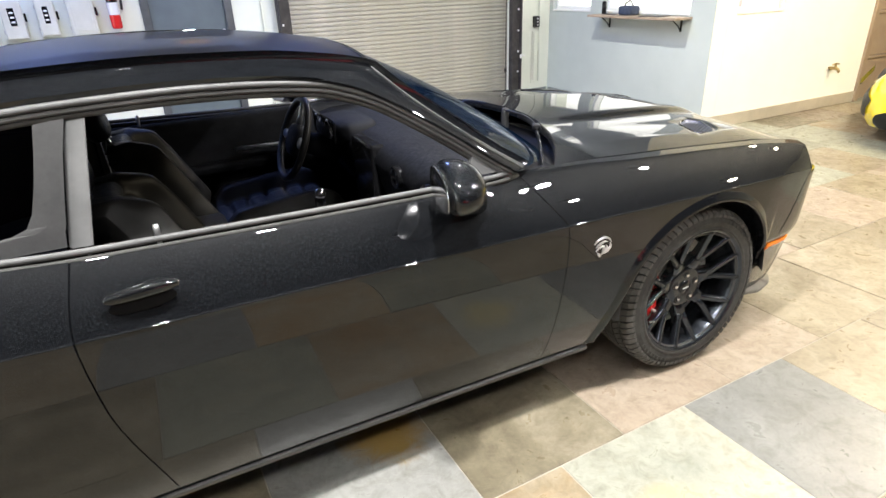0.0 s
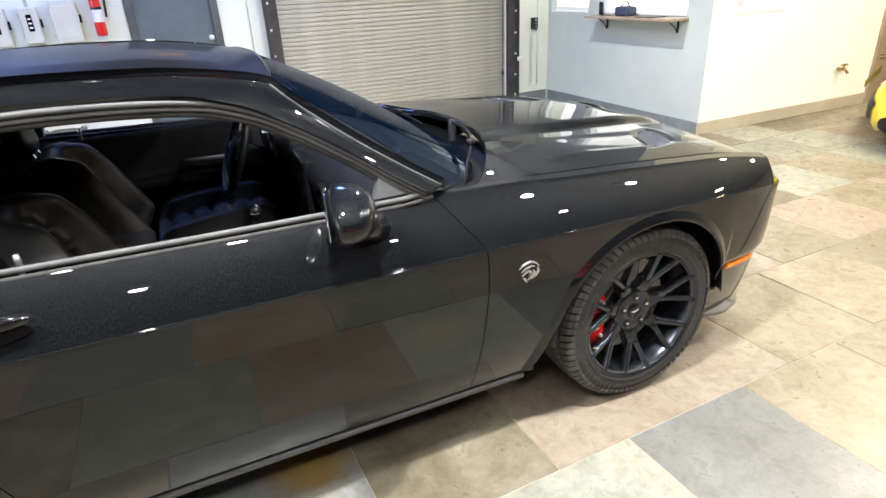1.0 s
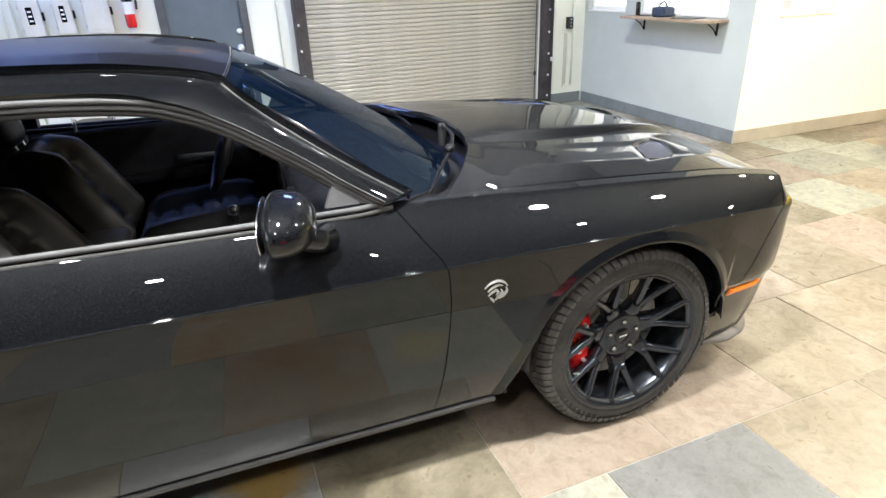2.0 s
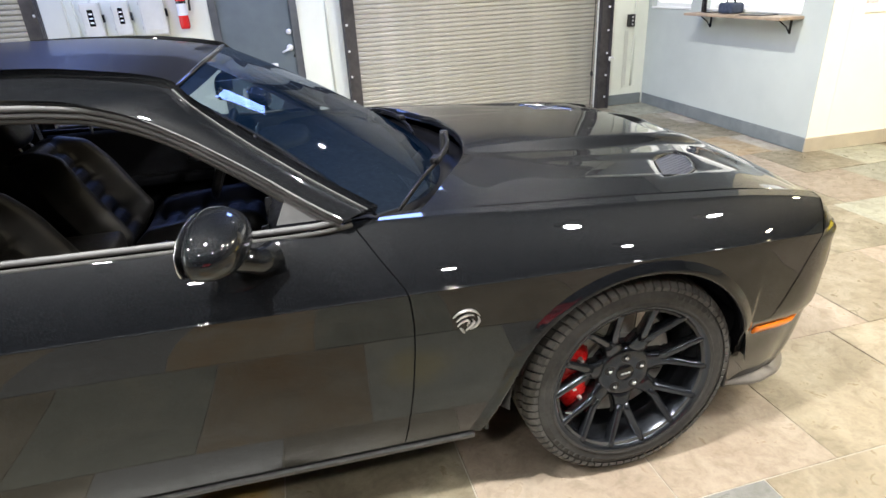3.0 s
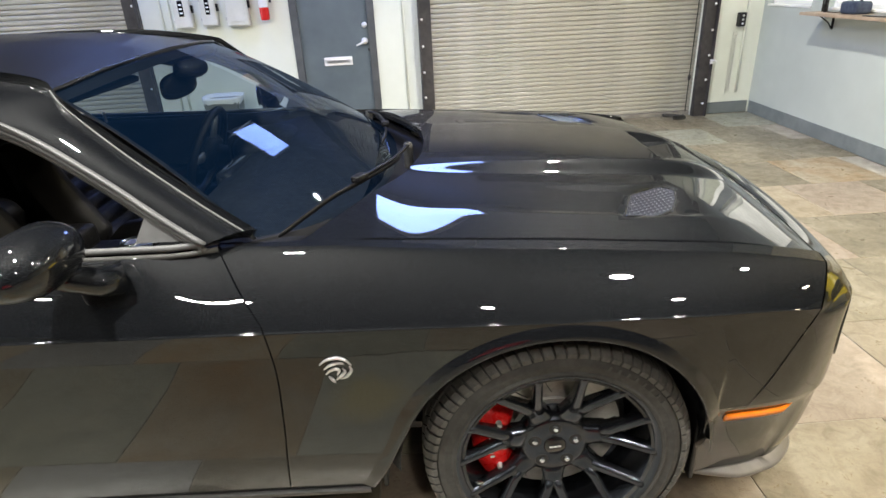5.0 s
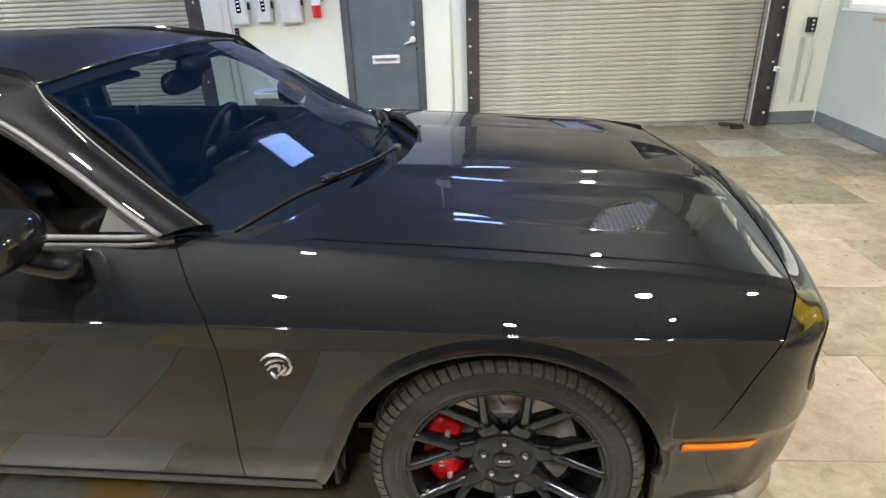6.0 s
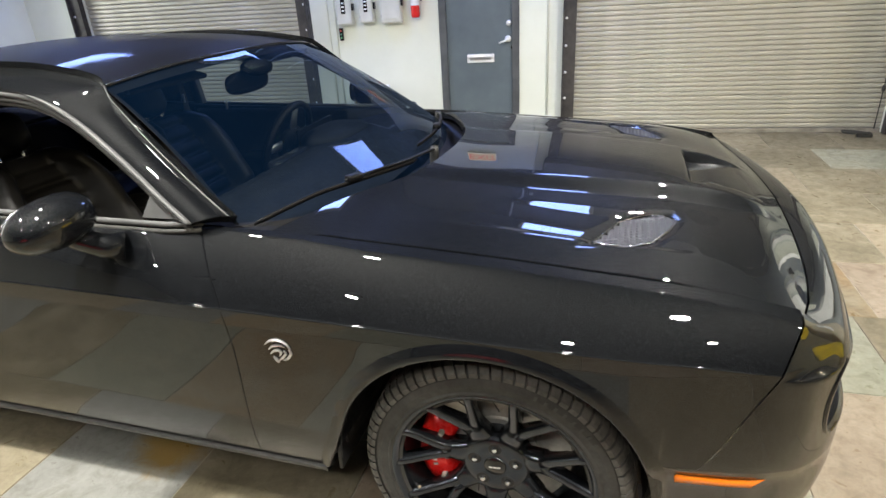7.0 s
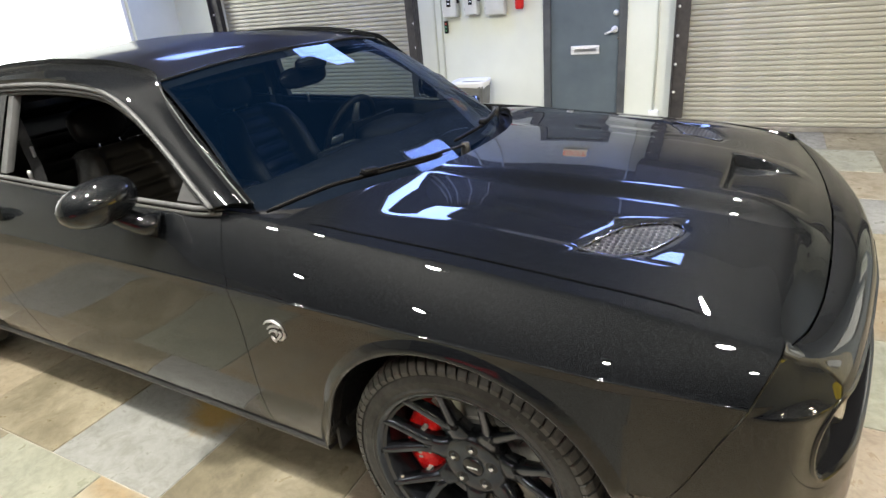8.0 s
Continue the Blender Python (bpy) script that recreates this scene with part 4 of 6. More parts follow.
VENT = [(0.205, 0.668), (0.240, 0.580), (0.276, 0.496), (0.330, 0.452), (0.405, 0.422), (0.418, 0.458), (0.395, 0.530), (0.355, 0.608), (0.300, 0.650)]


def poly_inside(x, y, poly):
    """Signed distance into a convex outline (positive inside)."""
    d = 1e9
    n = len(poly)
    cx, cy = sum(p[0] for p in poly) / n, sum(p[1] for p in poly) / n
    for i in range(n):
        (x0, y0), (x1, y1) = poly[i], poly[(i + 1) % n]
        nx, ny = -(y1 - y0), x1 - x0
        ln = math.hypot(nx, ny)
        sg = 1 if (cx - x0) * nx + (cy - y0) * ny > 0 else -1
        d = min(d, sg * ((x - x0) * nx + (y - y0) * ny) / ln)
    return d


def hood_z(x, y, vents=True):
    a = abs(y)
    xe = min(x, float(FRONT(a)))
    edge = float(TOPZ(max(xe, -0.6))) - float(HOODZ(max(xe, -0.6))) + 0.05 * float(smooth(0.60, 0.78, xe + 0.06)) ** 2
    z = float(HOODZ(max(x, -0.6))) + edge * min(1.0, a / 0.79) ** 5 + 0.036 * (1 - (a / 0.79) ** 2)
    if x < -0.45:
        z -= 0.10 * (-0.45 - x)
    dome = float(1 - smooth(0.27, 0.36, a + 0.10 * max(x, 0)))
    z += 0.024 * dome * float(1 - smooth(0.55, 0.74, x)) * float(smooth(-0.58, 0.12, x))
    z -= 0.034 * float(smooth(0.47, 0.485, x)) * float(1 - smooth(0.145, 0.165, a - 0.12 * max(0.0, 0.6 - x))) * float(1 - smooth(0.5, 0.70, x))
    run = float(smooth(-0.22, 0.20, x)) * float(1 - smooth(0.34, 0.46, x))
    z -= 0.007 * run * float(smooth(0.43, 0.50, a)) * float(1 - smooth(0.650, 0.664, a))
    z += 0.011 * float(smooth(-0.40, -0.10, x)) * float(1 - smooth(0.45, 0.62, x)) * float(smooth(0.30, 0.62, a)) * min(1.0, max(0.0, (0.79 - a) / 0.126))
    if vents:
        d = poly_inside(x, a, VENT)
        z -= 0.005 * float(smooth(-0.030, 0.0, d)) + 0.016 * float(smooth(-0.001, 0.007, d))
    z -= 0.05 * float(smooth(0.60, 0.78, x + 0.06 * (a / 0.79) ** 2)) ** 2
    return z


ny, nx = 150, 150
P = np.zeros((ny, nx, 3))
for i, y in enumerate(np.linspace(-0.7865, 0.7865, ny)):
    x0, x1 = float(REAR(abs(y))), float(FRONT(abs(y)))
    for j, k in enumerate(np.linspace(0, 1, nx)):
        x = x0 + (x1 - x0) * k
        yy = y * float(TOPY(x)) / 0.79 * 0.9905
        P[i, j] = (x, yy, hood_z(x, y))
hood = panel("bonnet", P, PAINT, car, "glossy black bonnet with vents and centre scoop", depth=0.03)
MESHBLACK = shader("vent_mesh", (0.22, 0.23, 0.28), 0.3, 0.95)
DARKCHROME = shader("dark_chrome", (0.25, 0.25, 0.27), 0.18, 1.0)
for s in (-1, 1):
    # honeycomb grille sunk in each vent
    bm = bmesh.new()
    cell = 0.0165
    xs = np.arange(0.18, 0.46, cell * 0.87)
    for i, x in enumerate(xs):
        for y in np.arange(0.44, 0.66, cell):
            yy = y + (cell / 2 if i % 2 else 0)
            if poly_inside(x, yy, VENT) < 0.002:
                continue
            ring = []
            for r, dz in ((0.0096, 0.0), (0.0072, 0.004), (0.0070, -0.006)):
                ring.append([bm.verts.new((x + r * math.cos(q), s * (yy + r * math.sin(q)), hood_z(x, yy, False) - 0.0085 + dz)) for q in [math.pi / 3 * k for k in range(6)]])
            for a, b in zip(ring, ring[1:]):
                for k in range(6):
                    bm.faces.new((a[k], a[(k + 1) % 6], b[(k + 1) % 6], b[k]))
    vent = part("hood_vent", bm, MESHBLACK, hood, "black honeycomb vent mesh")
    bm = bmesh.new()
    n = len(VENT)
    outline = []
    for i in range(n):
        (x0, y0), (x1, y1), (x2, y2) = VENT[i - 1], VENT[i], VENT[(i + 1) % n]
        for t in (0.0, 0.33, 0.66, 1.0):
            a = ((x1 + (x0 - x1) * 0.22), (y1 + (y0 - y1) * 0.22))
            b = ((x1 + (x2 - x1) * 0.22), (y1 + (y2 - y1) * 0.22))
            outline.append(((1 - t) ** 2 * a[0] + 2 * t * (1 - t) * x1 + t * t * b[0], (1 - t) ** 2 * a[1] + 2 * t * (1 - t) * y1 + t * t * b[1]))
    pts = [(x, s * y, hood_z(x, y, False) - 0.0045) for x, y in outline]
    part("vent_rim", tube(pts + pts[:2], 0.0026, 6, caps=False), DARKCHROME, vent, "thin dark chrome rim", None, True)
# ---- nose: header panel, grille opening, bumper, splitter
PLAN = path3([(0.37, 0.952, 0), (0.50, 0.937, 0), (0.606, 0.919, 0), (0.69, 0.884, 0), (0.748, 0.822, 0), (0.790, 0.73, 0), (0.822, 0.585, 0), (0.850, 0.40, 0), (0.872, 0.20, 0), (0.880, 0.0, 0)], 161)[:, :2]
OUT = curve((0.12, -0.10), (0.20, -0.036), (0.30, 0.004), (0.42, 0.017), (0.52, 0.014), (0.60, 0.004), (0.70, -0.012), (0.76, -0.016))
OUT_SIDE = curve((0.12, -0.16), (0.20, -0.115), (0.30, -0.085), (0.44, -0.052), (0.50, -0.025), (0.56, -0.017), (0.62, -0.012), (0.70, -0.007), (0.76, -0.003))


def plan_at(q):
    """Place and outward direction on the plan line, q from 0 (side) to 1 (middle)."""
    f = q * (len(PLAN) - 1)
    i = min(int(f), len(PLAN) - 2)
    p = PLAN[i] + (PLAN[i + 1] - PLAN[i]) * (f - i)
    d = PLAN[min(i + 2, len(PLAN) - 1)] - PLAN[max(i - 1, 0)]
    n = np.array([-d[1], d[0]])
    n = -n if n[1] < 0 and n[0] < 0 else n
    n = n / np.linalg.norm(n)
    if n[0] < 0:
        n = -n
    return p, n


def q_of_x(x):
    return float(np.interp(x, PLAN[:, 0], np.linspace(0, 1, len(PLAN))))


GZ0, GZ1 = 0.566, 0.762            # grille opening


def nose_point(q, z, s, push=0.0):
    p, n = plan_at(q)
    w = float(smooth(0.22, 0.50, q))
    o = float(OUT(z)) * w + float(OUT_SIDE(z)) * (1 - w) + push
    return (p[0] + n[0] * o, s * (p[1] + n[1] * o), z)


QG = float(np.interp(-0.850, -PLAN[:, 1], np.linspace(0, 1, len(PLAN))))   # where the grille slot ends


def header(st, n, a, f):
    """Rolls from the grille's upper edge back to the bonnet's front edge."""
    b = min(a / (float(TOPY(float(FRONT(a)))) / 0.79 * 0.9905), 0.7865)
    en = np.array((float(FRONT(b)) + 0.0050, a, hood_z(float(FRONT(b)), b) - 0.001))
    mid = st + (en - st) * 0.45 + np.array((n[0], n[1], 0)) * (0.040 - 0.020 * (a / 0.793) ** 2) + np.array((0, 0, 0.045 - 0.026 * (a / 0.793) ** 2))
    return (1 - f) ** 2 * st + 2 * f * (1 - f) * mid + f * f * en


def wing_front(f):
    """The wing's front edge, from the grille's height over the crease to the bonnet corner."""
    xb = float(SEAM(0.77))
    zc, zt, yt, y0 = float(CREASE(xb)), float(TOPZ(xb)), float(TOPY(xb)), float(HALF(xb))
    if f < 0.3:
        z = GZ1 + (zc - GZ1) * f / 0.3
        x = float(SEAM(z)) + SEAM_GAP
        return np.array(side_point(x, z, 1))
    k = (f - 0.3) / 0.7
    y, z = shoulder(xb, k / 0.8 if k < 0.8 else 1 + (k - 0.8) / 0.2)
    return np.array((float(SEAM(z)) + SEAM_GAP, y, z))


for s in (-1, 1):
    def nose_row(z, k):
        xr = AX + AR + 0.003 if z < 0.4949 or low_part else float(SEAM(min(z, 0.86))) + SEAM_GAP
        q0 = q_of_x(xr)
        q = q0 + (1 - q0) * k
        if z <= GZ1 + 1e-6:
            return q, nose_point(q, z, s)
        # the header rolls back to meet the bonnet and the wing's front edge
        f = (z - GZ1) / (1.0 - GZ1)
        q0 = q_of_x(float(SEAM(GZ1)) + SEAM_GAP)
        q = q0 + (1 - q0) * k
        p, n = plan_at(q)
        qc = float(np.interp(-0.785, -PLAN[:, 1], np.linspace(0, 1, len(PLAN))))
        if q < qc:
            pc, nc = plan_at(qc)
            v1 = header(np.array(nose_point(qc, GZ1, 1)), nc, 0.785, f)
            v0 = wing_front(f)
            w = (q - q0) / (qc - q0)
            v = v0 * (1 - w) + v1 * w + np.array((0.5, 0.5, 0)) * 0.022 * 4 * w * (1 - w) * (1 - f)
            g = min(1.0, f * 4)
            v = v * g + np.array(nose_point(q, GZ1 + 0.02 * f, 1)) * (1 - g)
        else:
            v = header(np.array(nose_point(q, GZ1, 1)), n, min(p[1], 0.785), f)
        return q, (v[0], s * v[1], v[2])

    nq = 100
    for low_part in (True, False):
        zs = list(np.linspace(0.20, 0.495, 14)) if low_part else list(np.linspace(0.495, GZ0, 6)) + list(np.linspace(GZ0, GZ1, 15))[1:] + list(np.linspace(GZ1, 1.0, 22))[1:]
        qs = [[nose_row(z, k)[0] for k in np.linspace(0, 1, nq)] for z in zs]
        rows = [[nose_row(z, k)[1] for k in np.linspace(0, 1, nq)] for z in zs]

        def in_grille(i, j):
            z = (zs[i] + zs[i + 1]) / 2
            if low_part or not GZ0 < z < GZ1:
                return False
            e = abs(z - (GZ0 + GZ1) / 2) / ((GZ1 - GZ0) / 2)
            return qs[i][j] > QG + 0.045 * (1 - math.sqrt(max(0, 1 - e * e)))

        if low_part:
            fascia = put("front_bumper", mesh_of("front_bumper", *sheet(np.array(rows), s > 0), PAINT, True), car, "glossy black bumper cover")
        else:
            panel("nose_panel", np.array(rows), PAINT, fascia, "glossy black nose over the grille slot", flip=(s > 0), skirt=False, hole=in_grille)
    # recess walls and black grille behind the opening
    P = []
    for push, grow in ((-0.003, 0.004), (0.004, 0.001), (0.004, -0.005), (-0.008, -0.010), (-0.09, -0.012)):
        ring = []
        hz = (GZ1 - GZ0) / 2 + grow
        zm = (GZ0 + GZ1) / 2
        for k in np.linspace(0, 1, 30):
            ring.append(nose_point(1 - (1 - QG - 0.045) * k, zm + hz, s, push))
        for a in np.linspace(math.pi / 2, -math.pi / 2, 16)[1:-1]:
            ring.append(nose_point(QG + 0.045 - (0.045 + grow * 0.8) * math.cos(a), zm + hz * math.sin(a), s, push))
        for k in np.linspace(1, 0, 30):
            ring.append(nose_point(1 - (1 - QG - 0.045) * k, zm - hz, s, push))
        P.append(ring)
    sur = put("grille_surround", mesh_of("grille_surround", *sheet(np.array(P), s < 0), GLOSS, True), fascia, "gloss black lip round the grille slot")
    G = [[nose_point(q, z, s, -0.07) for q in np.linspace(QG - 0.02, 1, 24)] for z in np.linspace(GZ0 - 0.01, GZ1 + 0.01, 5)]
    put("grille", mesh_of("grille", *sheet(np.array(G), s > 0), TRIMBLACK, True), fascia, "black grille set back in the nose")
    for y, r in ((0.63, 0.062), (0.46, 0.062)):
        part("headlight", lathe([(0.0001, -0.01), (r * 0.5, -0.004), (r * 0.9, 0.006), (r, 0.02), (r * 1.08, 0.012), (r * 1.1, -0.02)], 28, "x", (float(np.interp(-y, -PLAN[:, 1], PLAN[:, 0])) - 0.055, s * y, (GZ0 + GZ1) / 2)), CHROME, fascia, "round headlight in the grille slot", None, True)
    # amber side marker
    mk = []
    for k in np.linspace(0, 1, 10):
        x = 0.44 + 0.20 * k
        zc = 0.450 - 0.012 * k
        q = q_of_x(x)
        mk.append([nose_point(q, zc + dz, s, pu) for dz, pu in ((0.018, -0.002), (0.017, 0.007), (0.0, 0.009), (-0.013 + 0.004 * k, 0.007), (-0.014 + 0.004 * k, -0.002))])
    mk.insert(0, [nose_point(q_of_x(0.438), 0.452, s, -0.002)] * 5)
    mk[-1] = [nose_point(q_of_x(0.655), 0.452 + d, s, -0.002) for d in (0.006, 0.005, 0.004, 0.003, 0.002)]
    put("side_marker", mesh_of("side_marker", *sheet(np.array(mk), s < 0), AMBER, True), fascia, "amber side marker lens")
    # lower black fascia and splitter
    low = [[nose_point(q_of_x(AX + AR + 0.003) + (1 - q_of_x(AX + AR + 0.003)) * k, z, s, pu) for k in np.linspace(0, 1, 50)] for z, pu in ((0.300, -0.006), (0.25, -0.010), (0.20, -0.02), (0.19, -0.10))]
    put("lower_fascia", mesh_of("lower_fascia", *sheet(np.array(low), s > 0), TRIMBLACK, True), fascia, "matte black lower fascia")
    sp = []
    for k in np.linspace(0, 1, 50):
        q = 0.02 + 0.98 * k
        w = 0.060 * min(1, 0.35 + k * 5) + 0.02
        p, n = plan_at(q)
        inn = np.array(nose_point(q, 0.2, 1, -0.06))
        z0 = 0.158 + 0.02 * max(0, 1 - k * 6)
        sp.append([(inn[0] + n[0] * o, s * (inn[1] + n[1] * o), z) for o, z in ((-0.06, z0 + 0.052), (0.01, z0 + 0.045), (w, z0 + 0.020), (w + 0.004, z0 + 0.012), (w, z0 + 0.002), (-0.06, z0))])
    put("splitter", mesh_of("splitter", *sheet(np.array(sp), s > 0), wear(shader("splitter_plastic", (0.14, 0.13, 0.12), 0.4), 8, (0.10, 0.092, 0.084), (0.15, 0.138, 0.126), (0.28, 0.42)), True), fascia, "dull black front splitter lip")

# ---- glasshouse
DRIP = [(-0.825, 0.829, 0.982), (-0.92, 0.806, 1.045), (-1.013, 0.782, 1.112), (-1.10, 0.761, 1.170), (-1.18, 0.743, 1.220), (-1.24, 0.733, 1.252), (-1.30, 0.724, 1.276), (-1.38, 0.715, 1.298), (-1.47, 0.711, 1.309)]
DRIP_ROOF = [(-1.47, 0.711, 1.309), (-1.60, 0.709, 1.317), (-1.75, 0.708, 1.320), (-2.0, 0.710, 1.314), (-2.2, 0.715, 1.300), (-2.45, 0.724, 1.262), (-2.75, 0.740, 1.185), (-3.1, 0.76, 1.08)]
SCREEN_EDGE = [(-0.735, 0.767, 0.970), (-0.84, 0.741, 1.038), (-0.94, 0.714, 1.107), (-1.03, 0.690, 1.174), (-1.115, 0.664, 1.243), (-1.165, 0.648, 1.288), (-1.19, 0.628, 1.314)]
RAIL = [(-1.19, 0.628, 1.314), (-1.225, 0.612, 1.324), (-1.30, 0.600, 1.339), (-1.5, 0.592, 1.364), (-1.8, 0.590, 1.374), (-2.1, 0.592, 1.365), (-2.45, 0.603, 1.317), (-2.75, 0.615, 1.228)]
ROOF_C = curve((-3.3, 1.10), (-2.8, 1.285), (-2.35, 1.382), (-1.9, 1.418), (-1.55, 1.411), (-1.3, 1.386), (-1.13, 1.353))
RAIL_Y = curve(*[(x, y) for x, y, z in RAIL[::-1]])
RAIL_Z = curve(*[(x, z) for x, y, z in RAIL[::-1]])
EDGE_Y = curve((-3.3, 0.765), (-2.75, 0.740), (-2.2, 0.715), (-1.75, 0.708), (-1.47, 0.711), (-1.36, 0.690), (-1.27, 0.662), (-1.19, 0.630), (-1.12, 0.60))
EDGE_Z = curve((-3.3, 1.03), (-2.75, 1.185), (-2.45, 1.262), (-2.2, 1.300), (-1.75, 1.320), (-1.47, 1.312), (-1.19, 1.315), (-1.12, 1.318))
P = np.zeros((61, 70, 3))
for i, k in enumerate(np.linspace(-1, 1, 61)):
    front = -1.135 - 0.055 * k * k
    for j, t in enumerate(np.linspace(0, 1, 70)):
        x = -2.75 + (front + 2.75) * t
        ey, ez, cz = float(RAIL_Y(x)) - 0.002, float(RAIL_Z(x)), float(ROOF_C(x + 0.055 * k * k))
        P[i, j] = (x, k * ey, ez + (cz - ez) * (1 - abs(k) ** 2.1))
panel("roof", P, DUSTY, car, "glossy black roof panel", depth=0.012)
for s in (-1, 1):
    a = np.concatenate([path3(SCREEN_EDGE, 34), path3(RAIL, 50)[1:]])
    b = np.concatenate([path3(DRIP[:-1], 34), path3([DRIP[-2], *DRIP_ROOF[:-1]], 50)[1:]])
    grid = []
    for k in np.linspace(0, 1, 13):
        row = a * (1 - k) + b * k
        bow = 4 * k * (1 - k)
        for i in range(len(row)):
            f = min(1, max(0, (i - 24) / 24))
            row[i] += (np.array([0.010, 0.010, 0.010]) * (1 - f) + np.array([0.0, 0.012, -0.010]) * f) * bow
        row[:, 1] *= s
        grid.append(row)
    panel("roof_rail", np.array(grid), PAINT, car, "glossy black windscreen pillar and roof rail", flip=(s < 0), depth=0.025)
    # roof joint strips and grey window trims
    full = np.concatenate([path3(DRIP, 40), path3(DRIP_ROOF, 40)[1:]])
    for d, dz, r, mat in ((0.004, 0.002, 0.0085, TRIMGREY), (0.0, -0.014, 0.0075, TRIMGREY), (-0.006, -0.028, 0.008, RUBBER)):
        pts = [(x, s * (y + d), z + dz) for x, y, z in full]
        part("window_trim", tube(pts, r, 8), mat, car, "satin grey trim round the side window", None, True)
    belt = [(x, s * (float(TOPY(x)) - 0.012), float(TOPZ(x)) + 0.014) for x in np.linspace(-0.80, -2.75, 40)]
    part("belt_trim", tube(belt, 0.0085, 8), TRIMGREY, car, "satin grey trim along the window sill", None, True)
    belt2 = [(x, s * (abs(y) + 0.008), z - 0.017) for x, y, z in belt]
    part("belt_seal", tube(belt2, 0.007, 8), RUBBER, car, "black rubber sill seal", None, True)
    # screen rubber and bright edge
    part("screen_trim", tube([(x, s * (y - 0.002), z + 0.003) for x, y, z in path3(SCREEN_EDGE, 30)], 0.003, 6), TRIMGREY, car, "thin grey windscreen edge trim", None, True)
    # corner filler by the mirror
    bm = bmesh.new()
    fpts = [(-0.84, 0.823, 0.994), (-0.985, 0.823, 0.994), (-0.955, 0.803, 1.055)]
    va = [bm.verts.new((x, s * y, z)) for x, y, z in fpts]
    vb = [bm.verts.new((x, s * (y - 0.02), z)) for x, y, z in fpts]
    bm.faces.new(va), bm.faces.new(vb[::-1])
    for i in range(3):
        bm.faces.new((va[i], vb[i], vb[(i + 1) % 3], va[(i + 1) % 3]))
    part("corner_filler", bm, TRIMGREY, car, "grey triangular filler in the window corner")
    # middle pillar, rear pillar
    bp = [((-1.947, 0.700, 1.300), (-1.998, 0.812, 1.003)), ((-1.982, 0.700, 1.298), (-2.038, 0.812, 1.004))]
    P = np.array([[np.array(t) * (1 - k) + np.array(b_) * k for k in np.linspace(0, 1, 8)] for t, b_ in bp])
    P = np.concatenate([P[:1] + np.array([[[0.0, -0.03, 0]]]), P[:1] + np.array([[[0.004, 0.0, 0]]]), P, P[1:] + np.array([[[-0.012, -0.03, 0]]])])
    P[:, :, 1] *= s
    put("door_pillar", mesh_of("door_pillar", *sheet(P, s > 0), TRIMGREY, True), car, "grey window seal on the middle pillar")
    # quarter glass and rear pillar panel
    top = path3([(-1.99, 0.698, 1.297), (-2.25, 0.704, 1.278), (-2.5, 0.716, 1.235)], 10)
    bot = path3([(-2.045, 0.806, 1.004), (-2.3, 0.81, 1.010), (-2.52, 0.80, 1.03)], 10)
    P = np.array([top * (1 - k) + bot * k for k in np.linspace(0, 1, 6)])
    P[:, :, 1] *= s
    qg = put("quarter_glass", mesh_of("quarter_glass", *sheet(P, s > 0), TINTED, True), car, "dark tinted quarter window")
    seal = []
    for a_, b_, zo in ((-1.985, -2.050, 1.294), (-1.995, -2.056, 1.26), (-2.008, -2.066, 1.21), (-2.020, -2.080, 1.15), (-2.032, -2.098, 1.09), (-2.036, -2.115, 1.062), (-2.040, -2.150, 1.050), (-2.043, -2.30, 1.044), (-2.046, -2.30, 1.010)):
        yo = 0.702 + (0.812 - 0.702) * (1.297 - zo) / 0.294
        seal.append([(a_ + (b_ - a_) * k, s * (yo + 0.004 - 0.003 * (k == 1)), zo) for k in (0, 0.5, 1)])
    put("quarter_seal", mesh_of("quarter_seal", *sheet(np.array(seal), s > 0), TRIMBLACK, False), qg, "matte black border round the quarter window")
    top = path3([(-2.5, 0.722, 1.245), (-2.75, 0.738, 1.18), (-3.1, 0.76, 1.075), (-3.3, 0.765, 1.03)], 14)
    bot = path3([(-2.52, 0.825, 1.02), (-2.8, 0.85, 1.02), (-3.1, 0.84, 1.015), (-3.35, 0.82, 1.01)], 14)
    P = np.array([top * (1 - k) + bot * k + np.array([0, 0.02 * 4 * k * (1 - k), 0]) for k in np.linspace(0, 1, 8)])
    P[:, :, 1] *= s
    panel("rear_pillar", P, PAINT, car, "", flip=(s > 0))
# windscreen
BASE = [(-0.415, 0.0, 0.930), (-0.435, 0.25, 0.934), (-0.50, 0.50, 0.945), (-0.60, 0.67, 0.957), (-0.735, 0.765, 0.968)]
HEAD = [(-1.137, 0.0, 1.350), (-1.145, 0.25, 1.345), (-1.16, 0.45, 1.333), (-1.18, 0.58, 1.318), (-1.19, 0.628, 1.312)]
bb, hh = path3(BASE, 24), path3(HEAD, 24)
bb = np.concatenate([bb[::-1] * np.array([1, -1, 1]), bb[1:]])
hh = np.concatenate([hh[::-1] * np.array([1, -1, 1]), hh[1:]])
rows = []
for k in np.linspace(0, 1, 24):
    rows.append(bb * (1 - k) + hh * k + np.array([0.010, 0, 0.018]) * 4 * k * (1 - k))
ws = put("windscreen", mesh_of("windscreen", *sheet(np.array(rows)), WINDSHIELD, True), car, "clear windscreen glass with faint blue tint")
ws.visible_shadow = False
band = np.array([hh + (bb - hh) * k * 0.05 + np.array([0, 0, -0.004]) for k in np.linspace(0, 1, 3)])
put("screen_frit", mesh_of("screen_frit", *sheet(band), GLOSS, True), ws, "black printed edge of the glass")
